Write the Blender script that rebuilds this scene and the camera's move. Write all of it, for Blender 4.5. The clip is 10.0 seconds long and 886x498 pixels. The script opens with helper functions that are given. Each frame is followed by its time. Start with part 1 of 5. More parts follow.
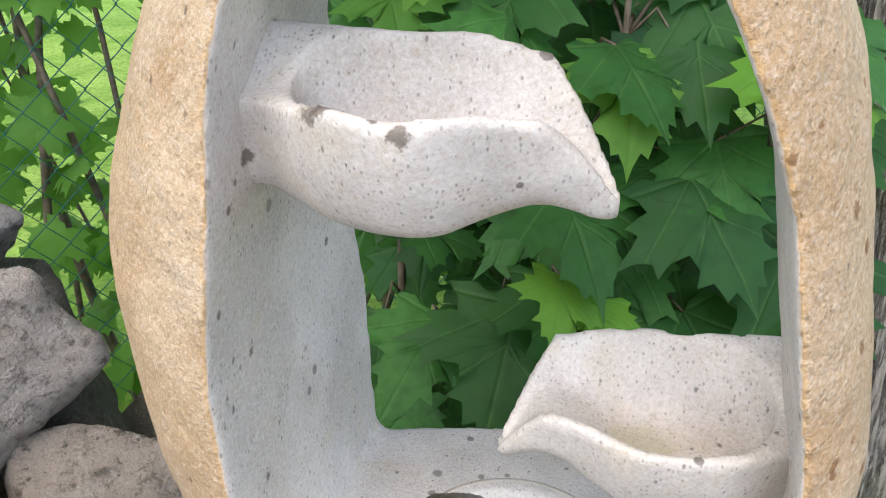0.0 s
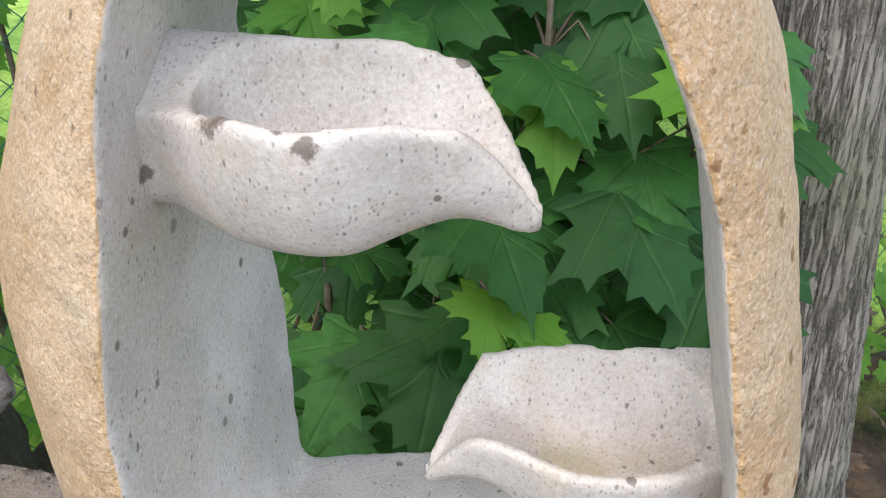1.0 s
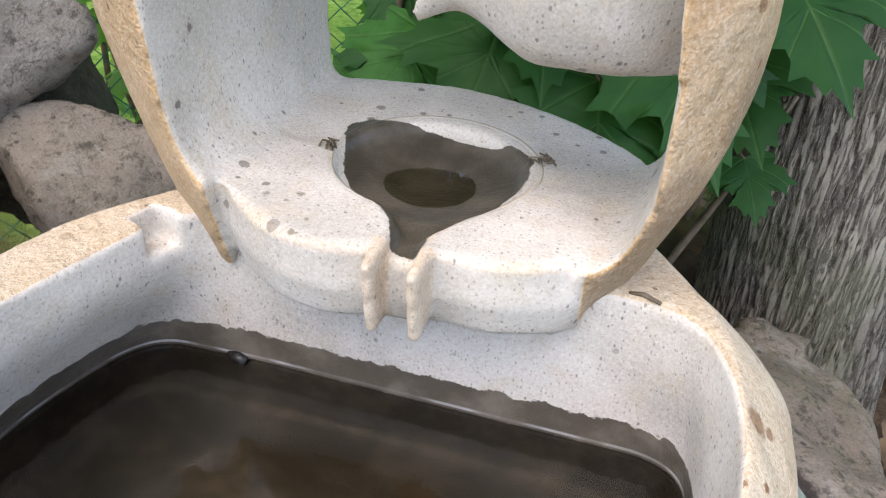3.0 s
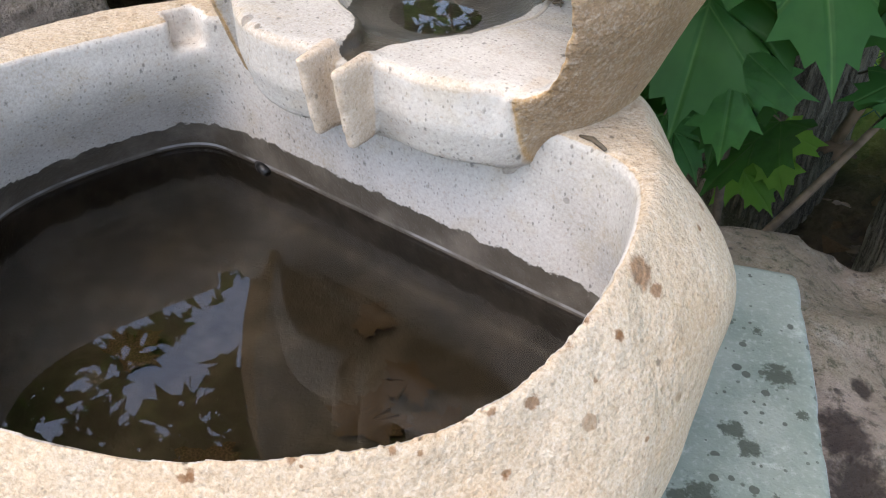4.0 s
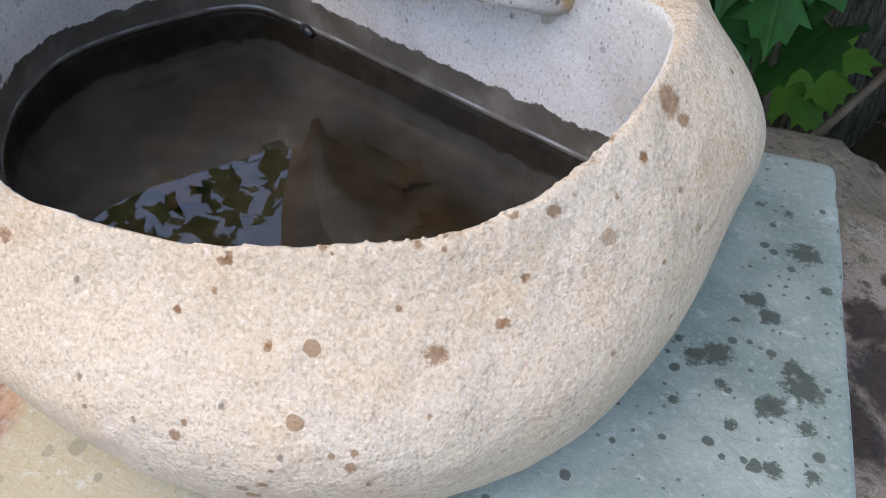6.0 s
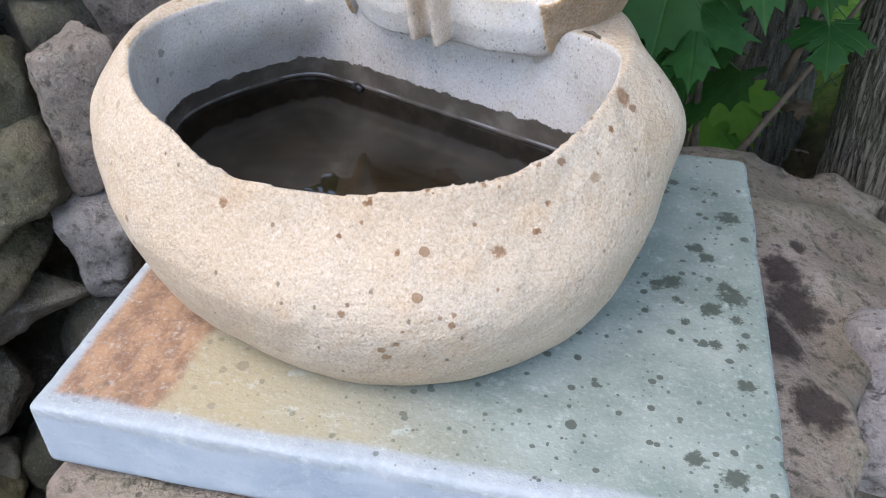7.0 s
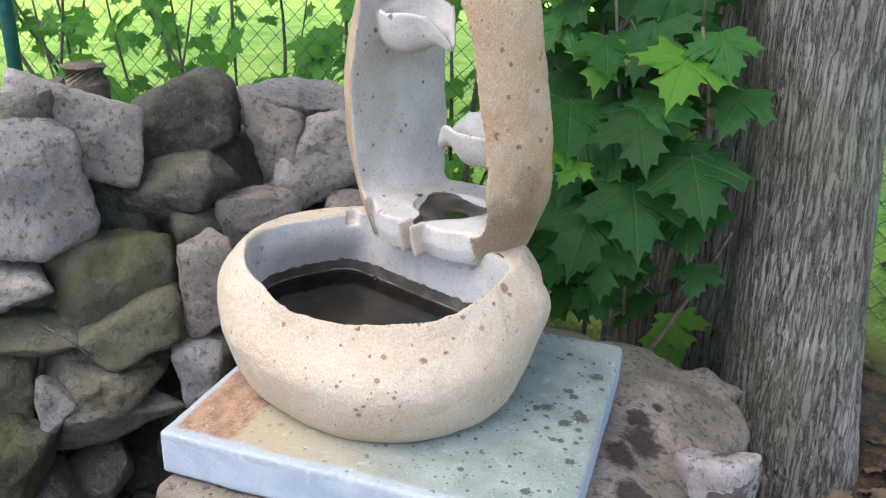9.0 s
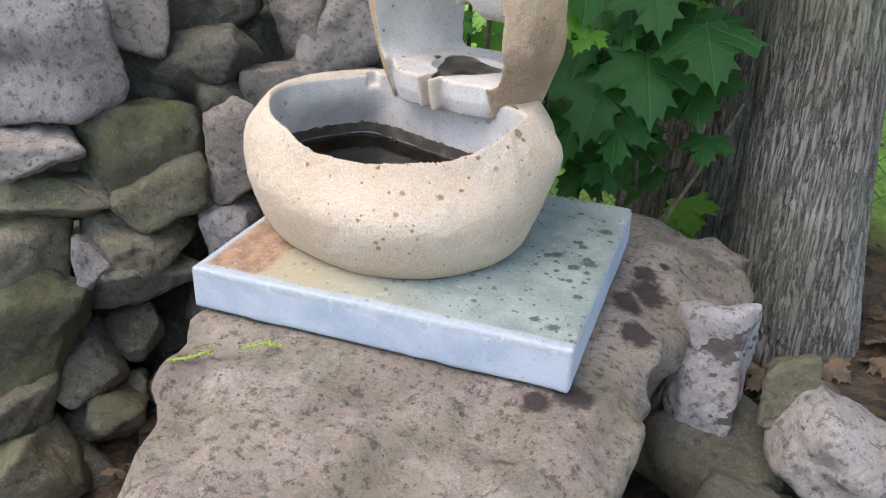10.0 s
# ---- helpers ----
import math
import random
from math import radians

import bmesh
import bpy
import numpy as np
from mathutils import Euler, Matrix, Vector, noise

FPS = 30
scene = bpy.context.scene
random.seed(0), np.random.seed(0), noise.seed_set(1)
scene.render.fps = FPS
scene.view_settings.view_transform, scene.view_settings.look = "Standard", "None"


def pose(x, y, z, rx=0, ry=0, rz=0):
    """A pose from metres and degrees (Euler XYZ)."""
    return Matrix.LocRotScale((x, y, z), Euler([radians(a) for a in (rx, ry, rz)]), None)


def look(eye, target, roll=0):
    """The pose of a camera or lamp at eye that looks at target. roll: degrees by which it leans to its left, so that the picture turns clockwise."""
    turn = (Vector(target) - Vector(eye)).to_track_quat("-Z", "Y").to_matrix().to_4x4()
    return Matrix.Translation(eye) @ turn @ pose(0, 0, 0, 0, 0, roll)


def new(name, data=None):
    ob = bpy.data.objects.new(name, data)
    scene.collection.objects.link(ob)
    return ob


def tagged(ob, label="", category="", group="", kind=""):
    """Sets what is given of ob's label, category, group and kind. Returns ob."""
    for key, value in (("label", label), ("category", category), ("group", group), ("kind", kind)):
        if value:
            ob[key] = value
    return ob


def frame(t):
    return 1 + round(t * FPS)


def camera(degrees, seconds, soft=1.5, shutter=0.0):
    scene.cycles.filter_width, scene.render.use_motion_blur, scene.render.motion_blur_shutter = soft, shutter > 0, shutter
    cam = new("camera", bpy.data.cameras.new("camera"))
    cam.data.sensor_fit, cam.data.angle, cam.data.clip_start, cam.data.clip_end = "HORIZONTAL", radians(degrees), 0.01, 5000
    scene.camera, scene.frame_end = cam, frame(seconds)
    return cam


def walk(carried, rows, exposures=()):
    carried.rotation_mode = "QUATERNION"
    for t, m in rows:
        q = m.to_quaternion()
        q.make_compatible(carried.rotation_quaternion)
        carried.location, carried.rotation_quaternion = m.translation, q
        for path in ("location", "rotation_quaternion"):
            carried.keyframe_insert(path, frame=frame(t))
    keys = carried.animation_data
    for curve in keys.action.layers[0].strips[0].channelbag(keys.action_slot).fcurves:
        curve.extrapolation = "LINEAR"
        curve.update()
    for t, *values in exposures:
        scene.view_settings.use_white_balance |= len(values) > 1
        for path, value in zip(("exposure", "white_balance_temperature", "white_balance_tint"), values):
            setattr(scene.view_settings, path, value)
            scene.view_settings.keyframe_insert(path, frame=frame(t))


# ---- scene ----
cam = camera(55.99, 10.0, 1.15)
PATH = [
    (0, (0.1471, 0.0407, 0.6102), (0.3472, 0.9239, 0.1861), 0.75),
    (0.5, (0.1566, 0.0527, 0.6438), (0.4157, 0.9372, 0.2558), -0.14),
    (1, (0.1576, 0.0555, 0.6023), (0.4366, 0.9270, 0.1990), 1.44),
    (1.5, (0.1536, 0.0311, 0.5377), (0.4226, 0.8811, 0.0848), 4.14),
    (2, (0.1427, -0.0009, 0.5210), (0.4062, 0.8342, 0.0381), 4.72),
    (2.5, (0.1614, -0.0211, 0.4963), (0.3844, 0.8099, -0.0133), 3.95),
    (2.7, (0.1713, -0.0325, 0.4816), (0.3759, 0.7929, -0.0447), 4.01),
    (3.8, (0.3593, -0.0809, 0.4419), (0.2221, 0.6962, -0.1724), 2.58),
    (4, (0.3822, -0.0781, 0.4256), (0.2180, 0.6829, -0.2021), 1.54),
    (4.5, (0.4422, -0.0862, 0.4143), (0.2632, 0.6467, -0.2420), 0.39),
    (5, (0.4363, -0.1071, 0.4050), (0.2617, 0.6151, -0.2642), 0.96),
    (5.5, (0.4133, -0.1249, 0.3875), (0.2243, 0.5800, -0.2961), 1.99),
    (6, (0.4000, -0.1217, 0.3941), (0.2012, 0.5821, -0.2879), 1.97),
    (6.2, (0.3884, -0.1213, 0.3922), (0.1847, 0.5863, -0.2844), 1.68),
    (7.3, (0.4161, -0.4512, 0.5116), (0.2524, 0.3574, -0.0535), -0.26),
    (7.5, (0.4394, -0.4852, 0.5330), (0.2758, 0.3384, -0.0101), 0.39),
    (8, (0.5309, -0.5458, 0.5502), (0.3234, 0.3006, 0.0597), 2.53),
    (8.5, (0.6076, -0.6257, 0.6210), (0.3467, 0.2516, 0.2180), 3.44),
    (9, (0.6419, -0.7825, 0.6493), (0.3553, 0.1016, 0.2801), 2.07),
    (9.5, (0.6803, -0.8775, 0.6141), (0.3884, -0.0061, 0.2200), 1.78),
    (10, (0.6796, -0.8741, 0.5558), (0.3857, -0.0259, 0.1153), 2.23),
]
walk(cam, [(t, look(eye, target, roll)) for t, eye, target, roll in PATH], [(t, stops, kelvin, 13) for t, stops, kelvin in ((0, 2.26, 7250), (1, 2.18, 7250), (2.5, 2.23, 7250), (4, 2.05, 7200), (5.5, 1.82, 6600), (6.2, 1.8, 6500), (7.5, 1.96, 6650), (8.5, 2.06, 6750), (9, 2.05, 6750), (10, 1.98, 6850))])

# ---- light ----
world = bpy.data.worlds.new("sky")
scene.world = world
world.use_nodes = True
wn = world.node_tree
sky = wn.nodes.new("ShaderNodeTexSky")
sky.sky_type, sky.sun_disc = "NISHITA", False
sky.sun_elevation, sky.sun_rotation = radians(70), radians(-131)
sky.dust_density = 2.0
wn.links.new(sky.outputs[0], wn.nodes["Background"].inputs[0])
wn.nodes["Background"].inputs[1].default_value = 0.15
sun = new("sun", bpy.data.lights.new("sun", "SUN"))
sun.data.energy, sun.data.angle, sun.data.color = 0.8, radians(70), (1.0, 0.98, 0.94)
sun.matrix_world = look((-0.4, -0.35, 1.5), (0, 0, 0))


# ---- noise, surfaces and meshes ----
def lattice(ix, iy, iz, seed):
    n = (ix * 374761393 + iy * 668265263 + iz * 2147483647 + seed * 144665) & 0xFFFFFFFF
    n = ((n ^ (n >> 13)) * 1274126177) & 0xFFFFFFFF
    return ((n ^ (n >> 16)) & 0xFFFF) / 32767.5 - 1.0


def vnoise(p, freq=1.0, seed=0):
    """Smooth value noise, -1 to 1, for an array of points (..., 3)."""
    q = np.asarray(p, float) * freq + 57.3
    i = np.floor(q).astype(np.int64)
    w = q - i
    w = w * w * (3 - 2 * w)
    out = 0.0
    for a in (0, 1):
        for b in (0, 1):
            for c in (0, 1):
                k = (w[..., 0] if a else 1 - w[..., 0]) * (w[..., 1] if b else 1 - w[..., 1]) * (w[..., 2] if c else 1 - w[..., 2])
                out = out + k * lattice(i[..., 0] + a, i[..., 1] + b, i[..., 2] + c, seed)
    return out


def fbm(p, freq, octaves=3, seed=0):
    return sum(vnoise(p, freq * 2 ** o, seed + o) / 2 ** o for o in range(octaves))


def surface(field, lo, hi, h, passes=5):
    """The zero surface of field(points) inside a box, by surface nets: vertices and quads."""
    lo, hi = np.array(lo, float), np.array(hi, float)
    n = np.ceil((hi - lo) / h).astype(int) + 1
    axes = [lo[k] + h * np.arange(n[k]) for k in range(3)]
    F = np.empty(n)
    for k in range(n[0]):
        y, z = np.meshgrid(axes[1], axes[2], indexing="ij")
        F[k] = field(np.stack([np.full_like(y, axes[0][k]), y, z], -1))
    inside = F < 0
    acc, cnt = np.zeros((*(n - 1), 3)), np.zeros(n - 1)
    edges = []
    for ax in range(3):
        a, b = [slice(None)] * 3, [slice(None)] * 3
        a[ax], b[ax] = slice(0, -1), slice(1, None)
        fa, fb = F[tuple(a)], F[tuple(b)]
        e = np.argwhere(inside[tuple(a)] != inside[tuple(b)])
        t = fa[tuple(e.T)] / (fa[tuple(e.T)] - fb[tuple(e.T)])
        pos = e.astype(float)
        pos[:, ax] += t
        o1, o2 = [k for k in range(3) if k != ax]
        ok = (e[:, o1] > 0) & (e[:, o2] > 0) & (e[:, o1] < n[o1] - 1) & (e[:, o2] < n[o2] - 1)
        edges.append((ax, o1, o2, e[ok], inside[tuple(a)][tuple(e[ok].T)]))
        for d1 in (0, 1):
            for d2 in (0, 1):
                c = e.copy()
                c[:, o1] -= d1
                c[:, o2] -= d2
                good = (c >= 0).all(1) & (c < n - 1).all(1)
                np.add.at(acc, tuple(c[good].T), pos[good])
                np.add.at(cnt, tuple(c[good].T), 1)
    used = np.argwhere(cnt > 0)
    index = np.full(n - 1, -1)
    index[tuple(used.T)] = np.arange(len(used))
    verts = lo + h * acc[tuple(used.T)] / cnt[tuple(used.T)][:, None]
    quads = []
    for ax, o1, o2, e, first in edges:
        ids = []
        for d1, d2 in ((1, 1), (0, 1), (0, 0), (1, 0)):
            c = e.copy()
            c[:, o1] -= d1
            c[:, o2] -= d2
            ids.append(index[tuple(c.T)])
        q = np.stack(ids, 1)
        turn = first if ax != 1 else ~first
        q[~turn] = q[~turn][:, ::-1]
        quads.append(q)
    quads = np.concatenate(quads)
    for amount in (0.5, -0.4) * passes:
        total, times = np.zeros_like(verts), np.zeros(len(verts))
        for k in range(4):
            a, b = quads[:, k], quads[:, (k + 1) % 4]
            np.add.at(total, a, verts[b])
            np.add.at(times, a, 1)
        verts = verts + amount * (total / times[:, None] - verts)
    return verts, quads


def mesh_of(name, verts, faces, smooth=True):
    me = bpy.data.meshes.new(name)
    me.from_pydata([tuple(v) for v in verts], [], [tuple(int(i) for i in q) for q in faces])
    me.update()
    if smooth:
        me.polygons.foreach_set("use_smooth", [True] * len(me.polygons))
    return me


def mark(me, name, values):
    """A number for every vertex, which a material may read."""
    me.attributes.new(name, "FLOAT", "POINT").data.foreach_set("value", np.asarray(values, np.float32))


def put(name, me, material, parent=None, m=None, label=""):
    ob = new(name, me)
    if material and not me.materials:
        me.materials.append(material)
    if parent:
        ob.parent = parent
    if m is not None:
        ob.matrix_basis = m
    if label:
        ob["label"] = label
    return ob


def part(name, bm, material, parent, label=""):
    me = bpy.data.meshes.new(name)
    bm.normal_update()
    bm.to_mesh(me)
    bm.free()
    me.polygons.foreach_set("use_smooth", [True] * len(me.polygons))
    return put(name, me, material, parent, None, label)


def smin(a, b, k):
    h = np.clip(0.5 + 0.5 * (b - a) / k, 0, 1)
    return b + (a - b) * h - k * h * (1 - h)


def smax(a, b, k):
    return -smin(-a, -b, k)


def step(a, b, x):
    t = np.clip((x - a) / (b - a), 0, 1)
    return t * t * (3 - 2 * t)


# ---- materials ----
class Shade:
    """A small builder of node materials."""

    def __init__(self, name, rough=0.8, spec=0.3):
        self.mat = bpy.data.materials.new(name)
        self.mat.use_nodes = True
        self.nt = self.mat.node_tree
        self.bsdf = self.nt.nodes["Principled BSDF"]
        self.bsdf.inputs["Roughness"].default_value = rough
        self.bsdf.inputs["Specular IOR Level"].default_value = spec
        self.co = self.nt.nodes.new("ShaderNodeTexCoord").outputs["Object"]

    def link(self, value, socket):
        if hasattr(value, "is_output"):
            self.nt.links.new(value, socket)
        else:
            socket.default_value = value

    def random(self):
        return self.nt.nodes.new("ShaderNodeObjectInfo").outputs["Random"]

    def attr(self, name):
        n = self.nt.nodes.new("ShaderNodeAttribute")
        n.attribute_name = name
        return n.outputs["Fac"]

    def shifted(self, amount=20.0, squash=(1, 1, 1)):
        """Object coordinates, moved by the object's random number so that repeats differ."""
        n = self.nt.nodes.new("ShaderNodeVectorMath")
        n.operation = "MULTIPLY_ADD"
        self.nt.links.new(self.co, n.inputs[0])
        n.inputs[1].default_value = squash
        c = self.nt.nodes.new("ShaderNodeCombineXYZ")
        r = self.math("MULTIPLY", self.random(), amount)
        for k in range(3):
            self.nt.links.new(r, c.inputs[k])
        self.nt.links.new(c.outputs[0], n.inputs[2])
        return n.outputs[0]

    def stretched(self, sx, sy, sz):
        n = self.nt.nodes.new("ShaderNodeVectorMath")
        n.operation = "MULTIPLY"
        self.nt.links.new(self.co, n.inputs[0])
        n.inputs[1].default_value = (sx, sy, sz)
        return n.outputs[0]

    def noise(self, scale, detail=4.0, rough=0.55, at=None, distort=0.0):
        n = self.nt.nodes.new("ShaderNodeTexNoise")
        n.inputs["Scale"].default_value, n.inputs["Detail"].default_value = scale, detail
        n.inputs["Roughness"].default_value, n.inputs["Distortion"].default_value = rough, distort
        self.nt.links.new(at or self.co, n.inputs["Vector"])
        return n.outputs["Fac"]

    def cells(self, scale, at=None, feature="F1", out="Distance"):
        n = self.nt.nodes.new("ShaderNodeTexVoronoi")
        n.feature = feature
        n.inputs["Scale"].default_value = scale
        self.nt.links.new(at or self.co, n.inputs["Vector"])
        return n.outputs[out]

    def axis(self, k, at=None):
        n = self.nt.nodes.new("ShaderNodeSeparateXYZ")
        self.nt.links.new(at or self.co, n.inputs[0])
        return n.outputs[k]

    def up(self):
        g = self.nt.nodes.new("ShaderNodeNewGeometry")
        return self.axis(2, g.outputs["Normal"])

    def math(self, op, a, b=0.0, c=0.0):
        n = self.nt.nodes.new("ShaderNodeMath")
        n.operation = op
        for k, v in enumerate((a, b, c)):
            self.link(v, n.inputs[k])
        return n.outputs[0]

    def ramp(self, fac, a, b, va=0.0, vb=1.0, smooth=True):
        n = self.nt.nodes.new("ShaderNodeMapRange")
        n.interpolation_type = "SMOOTHSTEP" if smooth else "LINEAR"
        self.link(fac, n.inputs[0])
        for k, v in enumerate((a, b, va, vb)):
            self.link(v, n.inputs[k + 1])
        return n.outputs[0]

    def mix(self, fac, a, b, mode="MIX"):
        n = self.nt.nodes.new("ShaderNodeMix")
        n.data_type, n.blend_type = "RGBA", mode
        self.link(fac, n.inputs[0])
        for v, s in ((a, n.inputs[6]), (b, n.inputs[7])):
            self.link((*v, 1.0) if isinstance(v, tuple) and len(v) == 3 else v, s)
        return n.outputs[2]

    def bump(self, height, strength=0.4, depth=0.003):
        n = self.nt.nodes.new("ShaderNodeBump")
        n.inputs["Strength"].default_value, n.inputs["Distance"].default_value = strength, depth
        self.nt.links.new(height, n.inputs["Height"])
        if self.bsdf.inputs["Normal"].links:
            self.nt.links.new(self.bsdf.inputs["Normal"].links[0].from_socket, n.inputs["Normal"])
        self.nt.links.new(n.outputs[0], self.bsdf.inputs["Normal"])

    def done(self, colour, rough=None):
        self.link((*colour, 1.0) if isinstance(colour, tuple) else colour, self.bsdf.inputs["Base Color"])
        if rough is not None:
            self.link(rough, self.bsdf.inputs["Roughness"])
        return self.mat


def speckled(s, base, cut, relief=0.8):
    """Fine grains of differing tone over a stone colour, with dark specks and pits; more of them where the stone is cut."""
    long = s.stretched(1, 1, 0.6)
    fine, mid = s.noise(520, 2, 0.7), s.noise(290, 4, 0.75)
    light, dark = s.mix(0.4, base, (0.85, 0.82, 0.75)), s.mix(0.6, base, (0.16, 0.115, 0.075))
    c = s.mix(s.ramp(fine, 0.5, 0.72, 0, 0.4, False), base, light)
    c = s.mix(s.math("MULTIPLY", s.ramp(fine, 0.48, 0.28, 0, 0.7, False), s.ramp(cut, 0.3, 0.75, 1.0, 0.6)), c, dark)
    c = s.mix(s.ramp(mid, 0.52, 0.68, 0, 0.45, False), c, light)
    c = s.mix(s.ramp(mid, 0.45, 0.3, 0, 0.6, False), c, s.mix(0.55, base, (0.34, 0.2, 0.09)))
    warp = s.math("MULTIPLY", s.noise(700, 2), 0.16)

    def spots(scale, lo, hi, share):
        d = s.math("ADD", s.cells(scale, long), warp)
        return s.math("MULTIPLY", s.ramp(d, lo + 0.08, hi + 0.08, 1, 0), s.ramp(s.axis(0, s.cells(scale, long, out="Color")), share, share + 0.02))

    tiny, small, large = spots(430, 0.16, 0.34, 0.68), spots(190, 0.1, 0.22, 0.8), spots(80, 0.06, 0.15, 0.7)
    much = s.ramp(cut, 0.3, 0.8, 0.45, 0.85)
    pits = s.math("MAXIMUM", s.math("MULTIPLY", s.math("MAXIMUM", s.math("MULTIPLY", tiny, 0.7), small), much), large)
    c = s.mix(s.math("MULTIPLY", pits, 0.8), c, s.mix(0.8, base, (0.03, 0.025, 0.02)))
    s.bump(fine, 0.3, 0.0012)
    raw = s.ramp(cut, 0.3, 0.75, 1.0, 0.22)
    s.bump(s.math("MULTIPLY", s.math("SUBTRACT", s.noise(110, 5, 0.75), 0.5), raw), 0.7, 0.0036)
    s.bump(s.math("MULTIPLY", s.math("SUBTRACT", s.noise(38, 4, 0.65), 0.5), raw), relief, 0.007)
    s.bump(s.math("MULTIPLY", pits, -1.0), 0.3, 0.0012)
    return c


def blotch(s, at, radius, ragged, rough):
    """A stain round one point, 0 to 1."""
    n = s.nt.nodes.new("ShaderNodeVectorMath")
    n.operation = "DISTANCE"
    s.nt.links.new(s.co, n.inputs[0])
    n.inputs[1].default_value = at
    d = s.math("ADD", n.outputs["Value"], s.math("MULTIPLY", s.math("SUBTRACT", rough, 0.5), radius * ragged * 2))
    return s.ramp(d, radius * 0.6, radius * 1.15, 1, 0)


def blotches(s, colour, tint, strength, spots, ragged=0.55, grain=260):
    rough, wide = s.noise(grain, 4, 0.7), s.noise(grain * 0.35, 4, 0.7)
    for x, y, z, r in spots:
        colour = s.mix(s.math("MULTIPLY", blotch(s, (x, y, z), r, ragged, wide if r > 0.007 else rough), strength), colour, tint)
    return colour


def splashes(s, scale, lo, hi, at=None):
    """Roundish drops of several sizes, 0 to 1."""
    warp = s.noise(scale * 3.0, 2)
    d = s.math("ADD", s.cells(scale, at), s.math("MULTIPLY", warp, 0.16))
    size = s.axis(0, s.cells(scale, at, out="Color"))
    edge = s.ramp(size, 0.55, 1.0, lo, hi, False)
    return s.math("MULTIPLY", s.ramp(s.math("SUBTRACT", d, edge), -0.015, 0.02, 1, 0), s.ramp(size, 0.5, 0.52))


def boulder_stone(name, tones, spots=(), moss=(), groove=False):
    """Warm buff natural skin where 'cut' is 0, grey sawn stone where it is 1, dark and wet where 'wet' is 1."""
    s = Shade(name, 0.75, 0.35)
    big = s.noise(9, 3)
    skin = s.mix(s.ramp(big, 0.35, 0.65), tones[0], tones[1])
    skin = s.mix(s.ramp(s.noise(22, 3), 0.5, 0.75, 0, 0.4), skin, tones[2])
    skin = s.mix(s.ramp(s.noise(15, 4), 0.5, 0.72, 0, 0.5), skin, tones[3])
    if groove:
        skin = blotches(s, skin, (0.2, 0.125, 0.07), 0.6, ((0.14, 0.06, 0.24, 0.06), (0.16, 0.07, 0.31, 0.03)), 0.9, 60)
    cutc = s.mix(s.ramp(s.noise(12, 3), 0.35, 0.65), (0.41, 0.375, 0.33), (0.54, 0.5, 0.45))
    cutc = s.mix(s.ramp(s.noise(38, 3), 0.52, 0.72, 0, 0.45), cutc, (0.46, 0.39, 0.29))
    cut = s.attr("cut")
    edge = s.math("ADD", cut, s.math("MULTIPLY", s.math("SUBTRACT", s.noise(70, 3), 0.5), 0.3))
    base = s.mix(s.ramp(edge, 0.42, 0.58), skin, cutc)
    rim = s.math("MULTIPLY", s.ramp(cut, 0.05, 0.4), s.ramp(cut, 0.45, 0.9, 1, 0))
    base = s.mix(s.math("MULTIPLY", rim, 0.45 if groove else 0.15), base, (0.56, 0.33, 0.12))
    c = speckled(s, base, cut)
    drops = s.math("MAXIMUM", splashes(s, 48, 0.12, 0.27), s.math("MULTIPLY", splashes(s, 24, 0.12, 0.2), 0.8))
    drops = s.math("MULTIPLY", drops, s.ramp(s.noise(7, 2), 0.42, 0.58))
    brown = s.mix(s.ramp(cut, 0.3, 0.7), (0.2, 0.1, 0.035), (0.09, 0.075, 0.06))
    c = s.mix(s.math("MULTIPLY", drops, 0.75), c, brown)
    if groove:
        r = s.nt.nodes.new("ShaderNodeVectorMath")
        r.operation = "DISTANCE"
        s.nt.links.new(s.co, r.inputs[0])
        r.inputs[1].default_value = (-0.004, 0.11, 0.231)
        line = s.ramp(s.math("ABSOLUTE", s.math("SUBTRACT", r.outputs["Value"], 0.0645)), 0.0007, 0.0017, 1, 0)
        line = s.math("MULTIPLY", line, s.math("MULTIPLY", s.ramp(s.axis(2), 0.236, 0.240, 1, 0), s.ramp(s.axis(2), 0.224, 0.228)))
        c = s.mix(s.math("MULTIPLY", line, 0.5), c, (0.5, 0.42, 0.3))
        s.bump(line, 0.6, 0.002)
    rust = s.mix(s.noise(260, 3), (0.1, 0.042, 0.014), (0.27, 0.13, 0.05))
    c = blotches(s, c, s.mix(s.ramp(cut, 0.4, 0.7), rust, (0.085, 0.062, 0.045)), 0.78, spots, 0.9)
    if groove:
        c = blotches(s, c, (0.13, 0.11, 0.085), 0.75, FLOOR_DROPS)
    c = blotches(s, c, (0.3, 0.27, 0.12), 0.4, moss)
    wetline = s.math("ADD", s.attr("wet"), s.math("MULTIPLY", s.math("SUBTRACT", s.noise(55, 5, 0.65), 0.5), 0.9))
    wet = s.ramp(wetline, 0.47, 0.53)
    c = s.mix(wet, c, s.mix(s.ramp(s.noise(30, 3), 0.4, 0.7), *(((0.05, 0.041, 0.03), (0.105, 0.088, 0.067)) if groove else ((0.075, 0.063, 0.048), (0.15, 0.128, 0.103)))))
    if not groove:
        # pale band painted just above the water for the meniscus's reflected glint
        meniscus_glint = s.math("MULTIPLY", s.math("MULTIPLY", s.ramp(s.axis(2), 0.0905, 0.0912), s.ramp(s.axis(2), 0.0925, 0.0935, 1, 0)), s.ramp(cut, 0.6, 0.8))
        c = s.mix(s.math("MULTIPLY", meniscus_glint, s.ramp(s.noise(25, 3), 0.4, 0.6, 0.1, 0.7)), c, (0.42, 0.42, 0.42))
